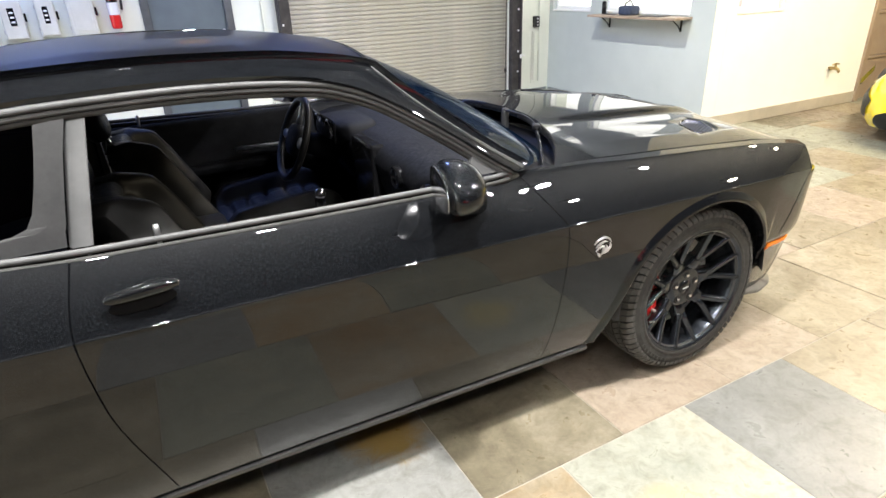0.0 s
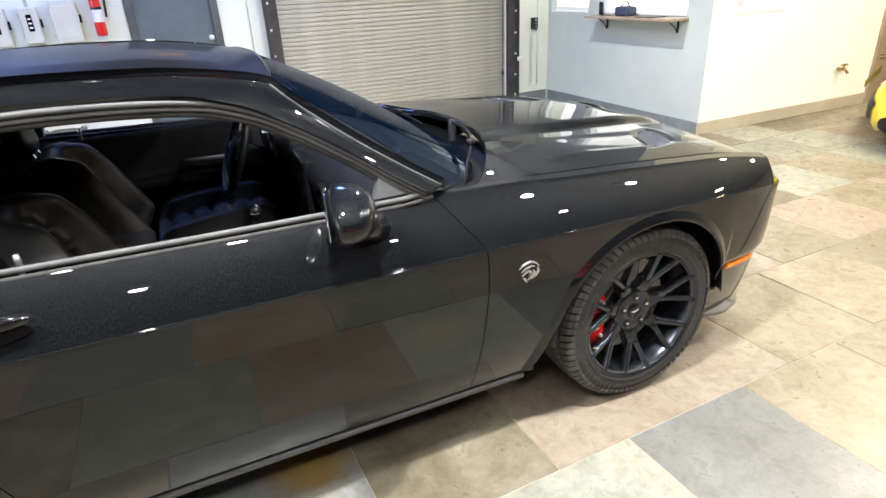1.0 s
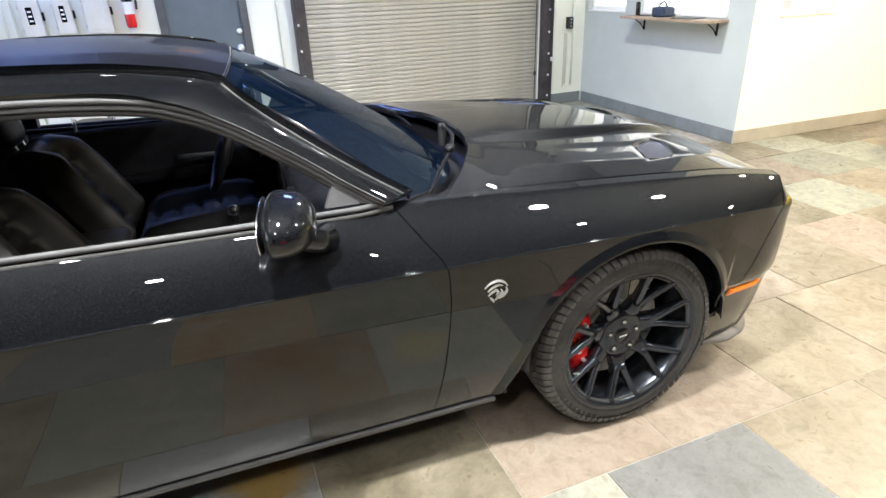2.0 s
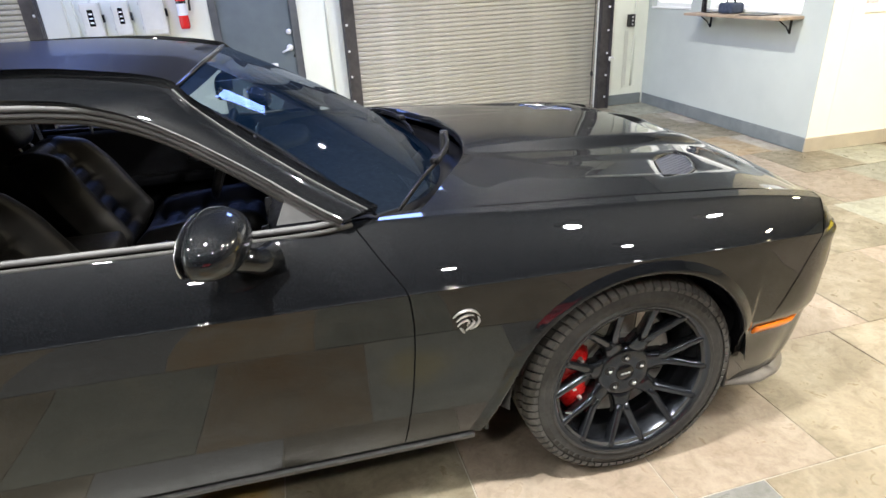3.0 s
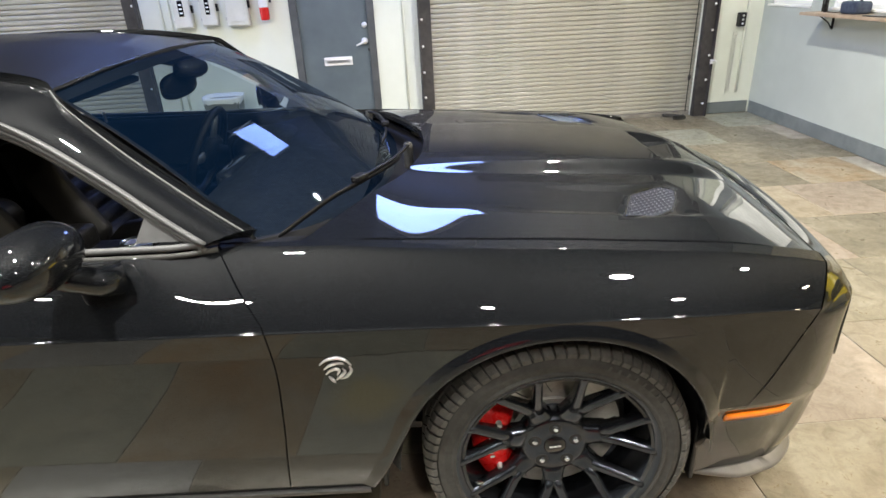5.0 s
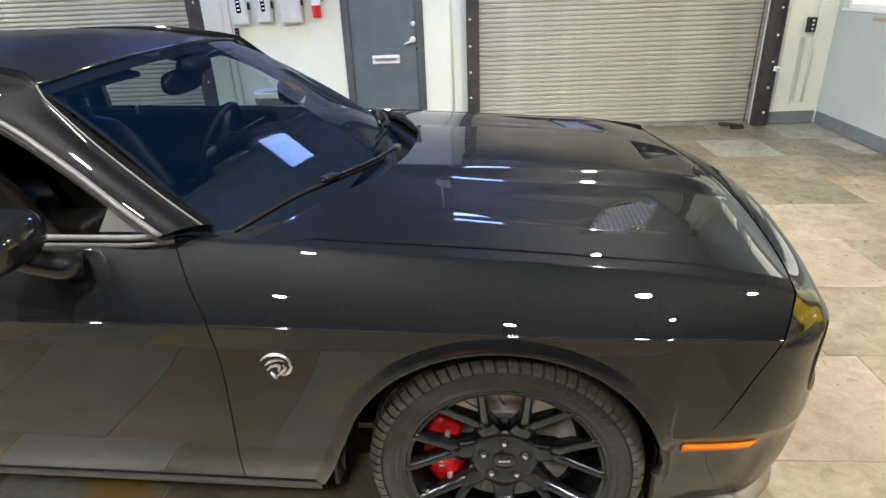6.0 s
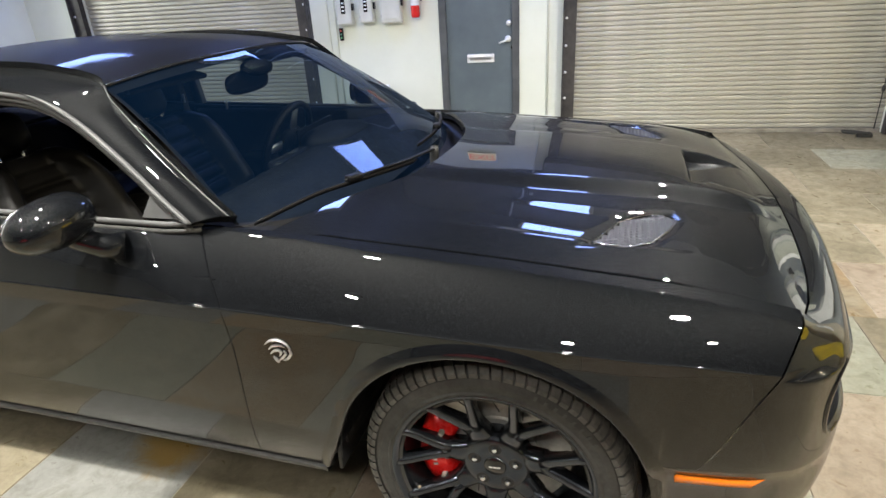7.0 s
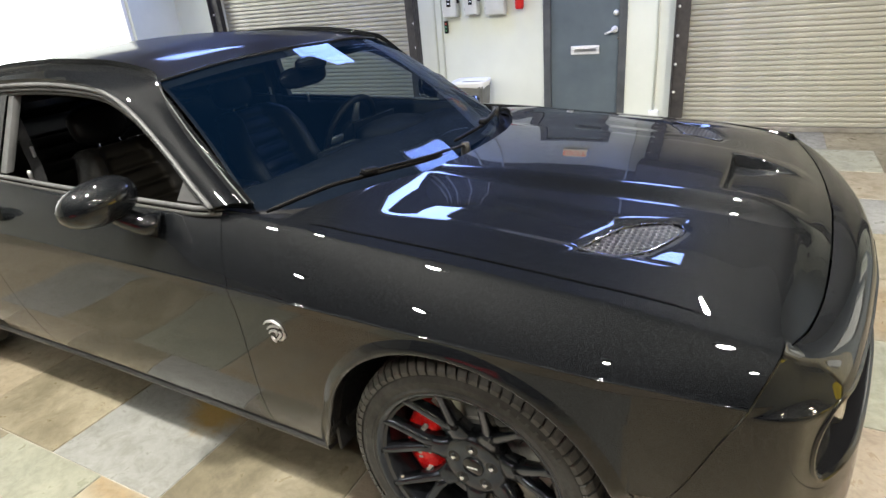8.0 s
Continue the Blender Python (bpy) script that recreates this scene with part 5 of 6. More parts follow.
for s in (0, -1):
    e = np.array([r[s] for r in rows])
    inn = np.array([r[s + 1 if s == 0 else s - 1] for r in rows])
    d = (inn - e) / np.linalg.norm(inn - e, axis=1)[:, None]
    P = np.array([e + d * w + np.array([0, 0, -0.004]) for w in (0.0, 0.012)])
    put("screen_frit", mesh_of("screen_frit", *sheet(P, s == 0), GLOSS, True), ws)
part("screen_trim", tube([tuple(p + np.array([-0.002, 0, 0.004])) for p in hh], 0.005, 6), GLOSS, car, "thin black trim over the windscreen", None, True)
# rear window
P = []
for k in np.linspace(0, 1, 8):
    z0 = np.array([(-2.70, y, float(EDGE_Z(-2.72)) + (float(ROOF_C(-2.72)) - float(EDGE_Z(-2.72))) * (1 - abs(y / 0.74) ** 2.7)) for y in np.linspace(-0.70, 0.70, 15)])
    z1 = np.array([(-3.42, y, 1.04) for y in np.linspace(-0.70, 0.70, 15)])
    P.append(z0 * (1 - k) + z1 * k + np.array([0, 0, 0.02]) * 4 * k * (1 - k))
rw = put("rear_window", mesh_of("rear_window", *sheet(np.array(P)), TINTED, True), car, "dark tinted rear window")
P = np.array([[(x, y * (1.0 - 0.10 * ((x + 3.41) / 0.6) ** 2), 1.03 - 0.02 * ((x + 3.42) / 0.6) ** 2) for y in np.linspace(-0.8, 0.8, 21)] for x in np.linspace(-3.41, -4.015, 12)])
panel("boot_lid", P, PAINT, car, "", flip=True)
P = []
for k in np.linspace(0, 1, 14):
    z = 1.0 - 0.74 * k
    row = []
    for a in np.linspace(-math.pi / 2, math.pi / 2, 41):
        c_, s_ = abs(math.cos(a)) ** 0.45, math.copysign(abs(math.sin(a)) ** 0.6, math.sin(a))
        row.append((-3.852 - (0.17 + 0.03 * math.sin(math.pi * k)) * c_, (float(HALF(-3.85)) - float(TUCK(max(z, 0.2))) - 0.05 * max(0, (z - 0.9) / 0.1)) * s_, z))
    P.append(row)
P = np.array(P)
panel("rear_bumper", P, PAINT, car, "", flip=True)

# cowl under the windscreen, wipers
WIPER = shader("wiper_black", (0.005, 0.005, 0.006), 0.4, 0.0, Specular_IOR_Level=0.12)
cow = []
for k in np.linspace(0, 1, 6):
    r = []
    for y in np.linspace(-0.80, 0.80, 41):
        a = abs(y)
        xb = float(np.interp(a, [0, 0.25, 0.5, 0.67, 0.765, 0.81], [-0.44, -0.46, -0.52, -0.62, -0.75, -0.80]))
        xh = float(REAR(min(a, 0.79))) + 0.03
        zb = float(np.interp(a, [0, 0.5, 0.765, 0.81], [0.922, 0.938, 0.957, 0.955]))
        r.append((xb + (xh - xb) * k, y, zb - 0.030 * math.sin(math.pi * k) - 0.01 * k))
    cow.append(r)
put("cowl", mesh_of("cowl", *sheet(np.array(cow), True), WIPER, True), car, "matte black plastic cowl with slots")
rim_pts = [(float(REAR(abs(y))) + 0.006, y, hood_z(float(REAR(abs(y))), y) - 0.016) for y in np.linspace(-0.77, 0.77, 50)]
part("bonnet_seal", tube(rim_pts, 0.006, 8), TRIMBLACK, car, "black rubber seal under the bonnet edge", None, True)


for pts in ([(-0.668, -0.772, 0.984), (-0.610, -0.680, 1.004), (-0.545, -0.575, 1.020), (-0.470, -0.440, 1.022), (-0.405, -0.270, 1.016), (-0.372, -0.080, 1.004)],
            [(-0.470, 0.020, 1.000), (-0.465, 0.180, 1.003), (-0.480, 0.340, 1.003), (-0.505, 0.450, 1.002), (-0.535, 0.540, 0.998), (-0.570, 0.620, 0.985)]):
    line = path3(pts, 24)
    wp = part("wiper", tube([tuple(p) for p in line[9:]], [0.0045 + 0.004 * k / 14 for k in range(15)], 8, None, 0.7), WIPER, car, "black wiper resting along the glass", None, True)
    part("blade", tube([tuple(p - np.array((0, 0, 0.012))) for p in line[:20]], [0.0025] + [0.0048] * 18 + [0.0025], 8, None, 1.6), WIPER, wp, "black rubber wiper blade", None, True)
    part("joint", box_bm(0.03, 0.05, 0.02, (0, 0, 0), 0.006), WIPER, wp, "", Matrix.Translation(line[10]) @ Euler((0, 0, math.atan2(*(line[11] - line[9])[[1, 0]]) - math.pi / 2)).to_matrix().to_4x4(), True)
    part("pivot", lathe([(0.0001, 0.01), (0.014, 0.008), (0.017, -0.01), (0.018, -0.08)], 14, "z", tuple(line[-1])), TRIMBLACK, wp, "", None, True)

# ---- door mirrors
for s in (-1, 1):
    bm = blob(0.090, 0.112, 0.066, 2.3)
    for v in bm.verts:
        if v.co.x < 0:
            v.co.x *= 0.42
        v.co.z -= 0.10 * v.co.y * s
        v.co.z *= 1 - 0.8 * max(0, v.co.y * s)
    mr = part("mirror", bm, PAINT, car, "glossy black door mirror", pose(-1.122, s * 0.982, 1.032, 0, 0, s * 12), True)
    bm = blob(0.006, 0.098, 0.054, 2.4)
    for v in bm.verts:
        v.co.z -= 0.10 * v.co.y * s
    part("mirror_glass", bm, CHROME, mr, "", pose(-0.036, 0, 0), True)
    part("foot", tube([(0.0, -s * 0.030, -0.040), (0.035, -s * 0.052, -0.064), (0.070, -s * 0.082, -0.086), (0.098, -s * 0.118, -0.094)], [0.034, 0.033, 0.036, 0.045], 16, None, 0.9), PAINT, mr, "black mirror foot", None, True)

# ---- wheels
def tyre_bm():
    prof = [(0.245, 0.108), (0.262, 0.118), (0.270, 0.124), (0.276, 0.126), (0.282, 0.122), (0.300, 0.124), (0.316, 0.119), (0.331, 0.108), (0.341, 0.094), (0.347, 0.078)]
    full = [(r, -h) for r, h in prof] + [(0.350, -0.06), (0.351, 0.0), (0.350, 0.06)] + [(r, h) for r, h in prof[::-1]]
    return lathe(full, 96)


def tread_bm():
    """Five rings of blocks: swept shoulder blocks wrap over onto the sidewall."""
    bm = bmesh.new()
    n = 74
    ribs = [(-0.026, 0.026, 0.0, 0.0, 0.05)]
    for q in (-1, 1):
        ribs += [(q * 0.033, q * 0.068, 0.010 * q, 0.034 * q, 0.12), (q * 0.076, q * 0.121, 0.036 * q, 0.050 * q, 0.20)]
    for i in range(n):
        a0 = 2 * math.pi * i / n
        for w0, w1, s0, s1, gap in ribs:
            da = 2 * math.pi / n * (1 - gap)
            cols = []
            for k in np.linspace(0, 1, 4):
                w = w0 + (w1 - w0) * k
                top = 0.359 - 0.004 * (abs(w) / 0.08) ** 2 if abs(w) < 0.095 else 0.354 - 24.0 * (abs(w) - 0.095) ** 2 - 0.25 * (abs(w) - 0.095)
                sw = (s0 + (s1 - s0) * k) / 0.36
                cols.append([bm.verts.new((rr * math.cos(a), w, rr * math.sin(a))) for rr, a in ((top - 0.012, a0 + sw), (top, a0 + sw + 0.002), (top, a0 + da + sw - 0.002), (top - 0.012, a0 + da + sw))])
            for c, d in zip(cols, cols[1:]):
                for k in range(3):
                    bm.faces.new((c[k], c[k + 1], d[k + 1], d[k]))
            bm.faces.new(cols[0])
            bm.faces.new(cols[-1])
    return bm


def strip(points, widths, depths, lean=0.0):
    """A faceted bar: chamfered section swept in the wheel plane; points are (radius, angle, height)."""
    bm = bmesh.new()
    P = [Vector((r * math.cos(a), h, r * math.sin(a))) for r, a, h in points]
    rings = []
    for i, p in enumerate(P):
        d = (P[min(i + 1, len(P) - 1)] - P[max(i - 1, 0)])
        d.y = 0
        d.normalize()
        side = Vector((-d.z, 0, d.x))
        w, t = widths[i] / 2, depths[i]
        rings.append([bm.verts.new(p + side * x + Vector((0, y, 0))) for x, y in ((-w, t), (-w, 0.008), (-w * 0.78, 0.0015), (-w * 0.4, -0.002), (w * 0.4, -0.002), (w * 0.78, 0.0015), (w, 0.008), (w, t))])
    for a, b in zip(rings, rings[1:]):
        for k in range(8):
            bm.faces.new((a[k], a[(k + 1) % 8], b[(k + 1) % 8], b[k]))
    bm.faces.new(rings[0]), bm.faces.new(rings[-1])
    return bm


def wheel():
    w = put("wheel", None, car, "satin black split-spoke wheel on a wide tyre")
    part("tyre", tyre_bm(), RUBBER, w, "black road tyre with blocky tread", None, False)
    tagged(part("tread", tread_bm(), TREAD, w, "dusty grey tread blocks"), kind="stuff")
    for c, a0 in ((0.306, 0.6), (0.306, 3.7)):
        t = []
        for i in range(8):
            a = a0 + 0.085 * i
            bm = box_bm(0.012, 0.0015, 0.007)
            m = pose(0, 0, 0, 0, -math.degrees(a), 0) @ pose(c, -0.1245, 0)
            bmesh.ops.transform(bm, matrix=m, verts=bm.verts)
            part("tyre_mark", bm, shader("tyre_mark", (0.030, 0.030, 0.029), 0.6), w)
    rim = part("rim", lathe([(0.255, 0.12), (0.235, 0.10), (0.228, 0.02), (0.238, -0.06), (0.246, -0.09), (0.252, -0.112), (0.262, -0.122), (0.269, -0.124), (0.2715, -0.118), (0.268, -0.108)], 96), RIM, w, "satin black rim", None, True)
    part("rim_line", lathe([(0.2712, -0.1215), (0.2726, -0.1235), (0.2738, -0.120)], 96), TRIMBLACK, rim, "", None, True)
    hub = part("hub", lathe([(0.0001, -0.066), (0.030, -0.066), (0.034, -0.064), (0.040, -0.067), (0.078, -0.067), (0.092, -0.060), (0.096, -0.03), (0.096, 0.0)], 48), RIM, w, "", None, True)
    part("cap", lathe([(0.0001, -0.072), (0.027, -0.071), (0.030, -0.068), (0.031, -0.06)], 32), GLOSS, hub, "small gloss black centre cap", None, True)
    for i in range(3):
        part("cap_mark", box_bm(0.009, 0.001, 0.0045, (-0.011 + 0.011 * i, -0.0723, 0.001 * (i - 1))), WHITE_MARK, hub)
    nut = None
    for i in range(5):
        a = math.radians(90 + 72 * i)
        m = pose(0.0575 * math.cos(a), 0, 0.0575 * math.sin(a))
        if nut is None:
            nut = part("lug_nut", lathe([(0.0001, -0.0755), (0.006, -0.075), (0.0078, -0.073), (0.0086, -0.06)], 6), CHROME, hub, "chrome lug nut", m)
            # black ring on the hub face, painted for the shaded nut recess
            shade_ring = part("nut_well", lathe([(0.0100, -0.0680), (0.0165, -0.0690), (0.0185, -0.0665)], 18), TRIMBLACK, hub, "", m, True)
        else:
            put("lug_nut", nut.data, hub, "", m)
            put("nut_well", shade_ring.data, hub, "", m)
    spoke = None
    for i in range(7):
        base = 2 * math.pi / 7
        if spoke is None:
            bm = strip([(0.070, 0, -0.060), (0.10, 0, -0.068), (0.132, 0, -0.074), (0.146, 0, -0.077)], [0.082, 0.060, 0.050, 0.046], [0.045] * 4)
            for q in (-1, 1):
                b2 = strip([(0.122, q * 0.075, -0.074), (0.150, q * 0.100, -0.081), (0.182, q * 0.152, -0.091), (0.215, q * 0.192, -0.102), (0.240, q * 0.211, -0.110), (0.262, q * 0.222, -0.118)], [0.028, 0.0275, 0.026, 0.0245, 0.024, 0.029], [0.04, 0.038, 0.034, 0.03, 0.028, 0.026])
                me = bpy.data.meshes.new("tmp")
                b2.to_mesh(me)
                bm.from_mesh(me)
                bpy.data.meshes.remove(me)
            spoke = part("spoke", bm, RIM, w, "satin black forked spoke", pose(0, 0, 0, 0, math.degrees(-base * i) + 90, 0), True)
        else:
            put("spoke", spoke.data, w, "", pose(0, 0, 0, 0, math.degrees(-base * i) + 90, 0))
    disc = part("brake_disc", lathe([(0.075, -0.005), (0.08, -0.01), (0.11, -0.010), (0.11, 0.002), (0.195, 0.002), (0.1955, 0.03), (0.1, 0.03)], 72), STEEL, w, "bare steel brake disc")
    for i in range(36):
        a = 2 * math.pi * i / 36
        part("slot", strip([(0.125, a, 0.0015), (0.15, a + 0.09, 0.0015), (0.185, a + 0.16, 0.0015)], [0.004] * 3, [0.002] * 3), TRIMBLACK, disc) if i % 3 == 0 else None
    part("backplate", lathe([(0.03, 0.045), (0.21, 0.05), (0.22, 0.04)], 40), TRIMBLACK, w)
    bm = bmesh.new()
    rings = []
    for k in np.linspace(0, 1, 14):
        a = math.radians(143 + 78 * k)
        e = math.sin(math.pi * k) ** 0.35
        rings.append([bm.verts.new((r * math.cos(a), y, r * math.sin(a))) for r, y in ((0.128, 0.0), (0.128, -0.038 * e), (0.144, -0.056 * e), (0.190, -0.058 * e), (0.214, -0.046 * e), (0.222, -0.01), (0.222, 0.05), (0.135, 0.05))])
    for a, b in zip(rings, rings[1:]):
        for k in range(8):
            bm.faces.new((a[k], a[(k + 1) % 8], b[(k + 1) % 8], b[k]))
    bm.faces.new(rings[0]), bm.faces.new(rings[-1])
    cal = part("caliper", bm, RED, w, "red painted brake caliper", None, True)
    for i in range(5):
        a = math.radians(172 + 5.0 * i)
        bm = box_bm(0.012, 0.002, 0.007)
        bmesh.ops.transform(bm, matrix=pose(0, 0, 0, 0, -math.degrees(a), 0) @ pose(0.172, -0.0585, 0), verts=bm.verts)
        part("caliper_mark", bm, WHITE_MARK, cal)
    for a, r in ((155, 0.165), (207, 0.165), (181, 0.135)):
        part("caliper_bolt", lathe([(0.0001, -0.064), (0.007, -0.063), (0.009, -0.045)], 6, "y", (r * math.cos(math.radians(a)), 0, r * math.sin(math.radians(a)))), STEEL, cal)
    part("valve", tube([(0.232 * math.cos(3.5), -0.10, 0.232 * math.sin(3.5)), (0.215 * math.cos(3.5), -0.112, 0.215 * math.sin(3.5))], 0.005, 8), CHROME, w)
    return w


w1 = wheel()
w1.matrix_basis = pose(0, -0.805, AZ)


def copy_part(ob, m):
    made = {}
    for o in (ob, *ob.children_recursive):
        c = o.copy()
        scene.collection.objects.link(c)
        c.parent = made.get(o.parent, o.parent)
        made[o] = c
    made[ob].matrix_basis = m
    return made[ob]


copy_part(w1, pose(BX, -0.805, AZ))
copy_part(w1, pose(0, 0.805, AZ, 0, 0, 180))
copy_part(w1, pose(BX, 0.805, AZ, 0, 0, 180))

# wing badge: plain swept silver strokes
STROKES = [[(-0.590, 0.722), (-0.565, 0.742), (-0.535, 0.748), (-0.508, 0.738), (-0.490, 0.716)], [(-0.578, 0.704), (-0.555, 0.722), (-0.530, 0.728), (-0.512, 0.722)],
           [(-0.575, 0.684), (-0.555, 0.702), (-0.540, 0.706), (-0.530, 0.698), (-0.540, 0.680)], [(-0.498, 0.714), (-0.492, 0.698), (-0.500, 0.684), (-0.512, 0.672), (-0.530, 0.664)],
           [(-0.520, 0.706), (-0.512, 0.694), (-0.522, 0.682), (-0.545, 0.660)], [(-0.566, 0.676), (-0.556, 0.664), (-0.548, 0.650)]]
STROKES = [[(-0.538 + (x + 0.540) * 0.74, 0.703 + (z - 0.700) * 0.74) for x, z in row] for row in STROKES]
for s in (-1, 1):
    bd_ = None
    for pts in STROKES:
        line = path3([(x, float(HALF(x)) - float(TUCK(z)) + 0.002, z) for x, z in pts], 12)
        bm = tube([(x, s * y, z) for x, y, z in line], [0.002 + 0.0040 * math.sin(math.pi * k / 11) for k in range(12)], 6, None, 0.7)
        if bd_ is None:
            bd_ = part("badge", bm, SILVER, car, "satin silver emblem of plain strokes", None, True)
        else:
            part("stroke", bm, SILVER, bd_, "", None, True)

# ---- cabin
part("floor_pan", box_bm(3.0, 1.66, 0.03, (-1.95, 0, 0.33)), CARPET, car, "black carpeted cabin floor")
part("underbody", box_bm(4.3, 1.26, 0.04, (-1.6, 0, 0.25), 0.01, 1), TRIMBLACK, car, "black underbody panel")
part("firewall", box_bm(0.03, 1.60, 0.58, (-0.62, 0, 0.62)), CARPET, car)
part("rear_bulkhead", box_bm(0.03, 1.62, 0.62, (-3.05, 0, 0.66)), CARPET, car)
part("parcel_shelf", box_bm(0.62, 1.44, 0.02, (-3.1, 0, 0.985), 0.005, 1), CARPET, car)
hl = np.array([[(x, k * (float(EDGE_Y(x)) - 0.03), float(EDGE_Z(x)) - 0.02 + (float(ROOF_C(x)) - float(EDGE_Z(x)) - 0.01) * (1 - abs(k) ** 2.7)) for x in np.linspace(-2.7, -1.22, 24)] for k in np.linspace(-1, 1, 21)])
put("headlining", mesh_of("headlining", *sheet(hl, True), wear(shader("dark_headlining", (0.03, 0.03, 0.032), 0.9), 30, (0.024, 0.024, 0.026), (0.036, 0.036, 0.038)), True), car, "dark cloth headlining")
for s in (-1, 1):
    prof = [(0.800, 0.975), (0.775, 0.960), (0.765, 0.90), (0.755, 0.80), (0.735, 0.74), (0.70, 0.72), (0.735, 0.69), (0.76, 0.60), (0.78, 0.36)]
    P = np.array([[(x, s * y, z) for x in np.linspace(-0.75, -2.05, 12)] for y, z in prof])
    card = put("door_card", mesh_of("door_card", *sheet(P, s > 0), DASH, True), car, "black padded inner door panel")
    part("armrest", box_bm(0.55, 0.07, 0.05, (-1.45, s * 0.715, 0.735), 0.02, 3), DASH, card, "", None, True)
    part("pull", tube([(-1.15, s * 0.74, 0.80), (-1.2, s * 0.70, 0.815), (-1.4, s * 0.695, 0.82), (-1.45, s * 0.74, 0.81)], 0.010, 8), SILVER, card, "satin silver door pull", None, True)
    part("lock_knob", lathe([(0.0001, 0.055), (0.007, 0.054), (0.008, 0.04), (0.006, 0.0)], 12, "z", (-1.856, s * 0.795, 0.965)), SILVER, card, "small upright lock knob", None, True)
    P = np.array([[(x, s * y, z) for x in np.linspace(-2.06, -3.02, 8)] for y, z in [(0.80, 1.0), (0.78, 0.98), (0.76, 0.8), (0.72, 0.36)]])
    put("rear_trim_panel", mesh_of("rear_trim_panel", *sheet(P, s > 0), LEATHER, True), car, "black rear side trim")
# dashboard: swept section
prof = [(-0.50, 0.915), (-0.62, 0.945), (-0.78, 0.958), (-0.93, 0.952), (-1.00, 0.935), (-1.03, 0.90), (-1.02, 0.84), (-1.00, 0.76), (-0.95, 0.66), (-0.86, 0.58)]
P = np.array([[(x - 0.05 * (y / 0.78) ** 2 * (1 if x > -0.7 else 0), y, z) for y in np.linspace(-0.78, 0.78, 40)] for x, z in prof])
dash = put("dashboard", mesh_of("dashboard", *sheet(P, True), DASH, True), car, "dark soft-touch dashboard")
part("cluster_hood", blob(0.12, 0.20, 0.055, 3.2), DASH, dash, "hooded instrument cluster", pose(-0.98, 0.37, 0.930), True)
cf = part("cluster_face", box_bm(0.01, 0.33, 0.10, (-1.085, 0.37, 0.945), 0.003), GLOSS, dash, "dark instrument face")
for y in (-0.085, 0.085):
    part("dial", lathe([(0.040, -0.008), (0.045, -0.010), (0.048, -0.002)], 28, "x", (-1.088, 0.37 + y, 0.945)), CHROME, cf, "", None, True)
part("centre_console_face", box_bm(0.06, 0.26, 0.30, (-1.01, 0.0, 0.80), 0.02, 3), GLOSS, dash, "gloss black centre stack", None, True)
for y in (-0.36, -0.62, 0.62):
    part("air_vent", lathe([(0.0001, 0.0), (0.030, -0.004), (0.036, -0.014), (0.042, -0.010), (0.044, 0.01)], 24, "x", (-1.03, y, 0.88)), GLOSS, dash, "round black air vent", None, True)
part("glovebox", box_bm(0.02, 0.40, 0.15, (-0.995, -0.45, 0.74), 0.012, 2), DASH, dash)
con = part("console", box_bm(1.0, 0.22, 0.28, (-1.45, 0, 0.50), 0.03, 3), DASH, car, "dark centre console", None, True)
part("armrest", box_bm(0.32, 0.20, 0.10, (-1.78, 0, 0.67), 0.03, 3), LEATHER, con, "padded leather armrest", None, True)
part("console_plate", box_bm(0.40, 0.15, 0.006, (-1.30, 0, 0.643), 0.002, 1), SILVER, con, "satin console plate")
sh_ = part("shifter", lathe([(0.0001, 0.245), (0.016, 0.24), (0.023, 0.22), (0.022, 0.195), (0.012, 0.17), (0.008, 0.12), (0.012, 0.06), (0.045, 0.01), (0.06, 0.0)], 20, "z"), GLOSS, con, "shift lever with bright knob", pose(-1.25, 0.02, 0.505, 0, 4, 0), True)
part("knob", blob(0.024, 0.024, 0.026), CHROME, sh_, "polished round knob", pose(0, 0, 0.235), True)
for y in (-0.045, 0.045):
    part("cup_ring", lathe([(0.036, -0.02), (0.036, 0.004), (0.041, 0.006), (0.043, 0.0)], 24, "z", (-1.48, y, 0.645)), CHROME, con, "chrome cup holder ring", None, True)

# steering wheel
st = put("steering_wheel", None, car, "black leather three-spoke steering wheel", pose(-1.235, 0.37, 0.905, 0, -68, 0))
part("wheel_rim", tube([(0.182 * math.cos(a), 0.182 * math.sin(a), 0) for a in np.linspace(0, 2 * math.pi, 49)], 0.0165, 12, caps=False), LEATHER, st, "", None, True)
part("boss", blob(0.075, 0.085, 0.035, 2.6), DASH, st, "", pose(0, 0, -0.01), True)
for a in (90, -90, 0):
    part("wheel_spoke", tube([(0.06 * math.cos(radians(a)), 0.06 * math.sin(radians(a)), -0.008), (0.12 * math.cos(radians(a)), 0.12 * math.sin(radians(a)), -0.004), (0.178 * math.cos(radians(a)), 0.178 * math.sin(radians(a)), 0)], [0.03, 0.022, 0.02], 8, None, 0.45), SILVER, st, "satin silver spoke", None, True)
part("column", tube([(0, 0, 0.0), (0, 0, -0.12), (0, 0, -0.22)], [0.045, 0.055, 0.06], 14), DASH, st, "", None, True)


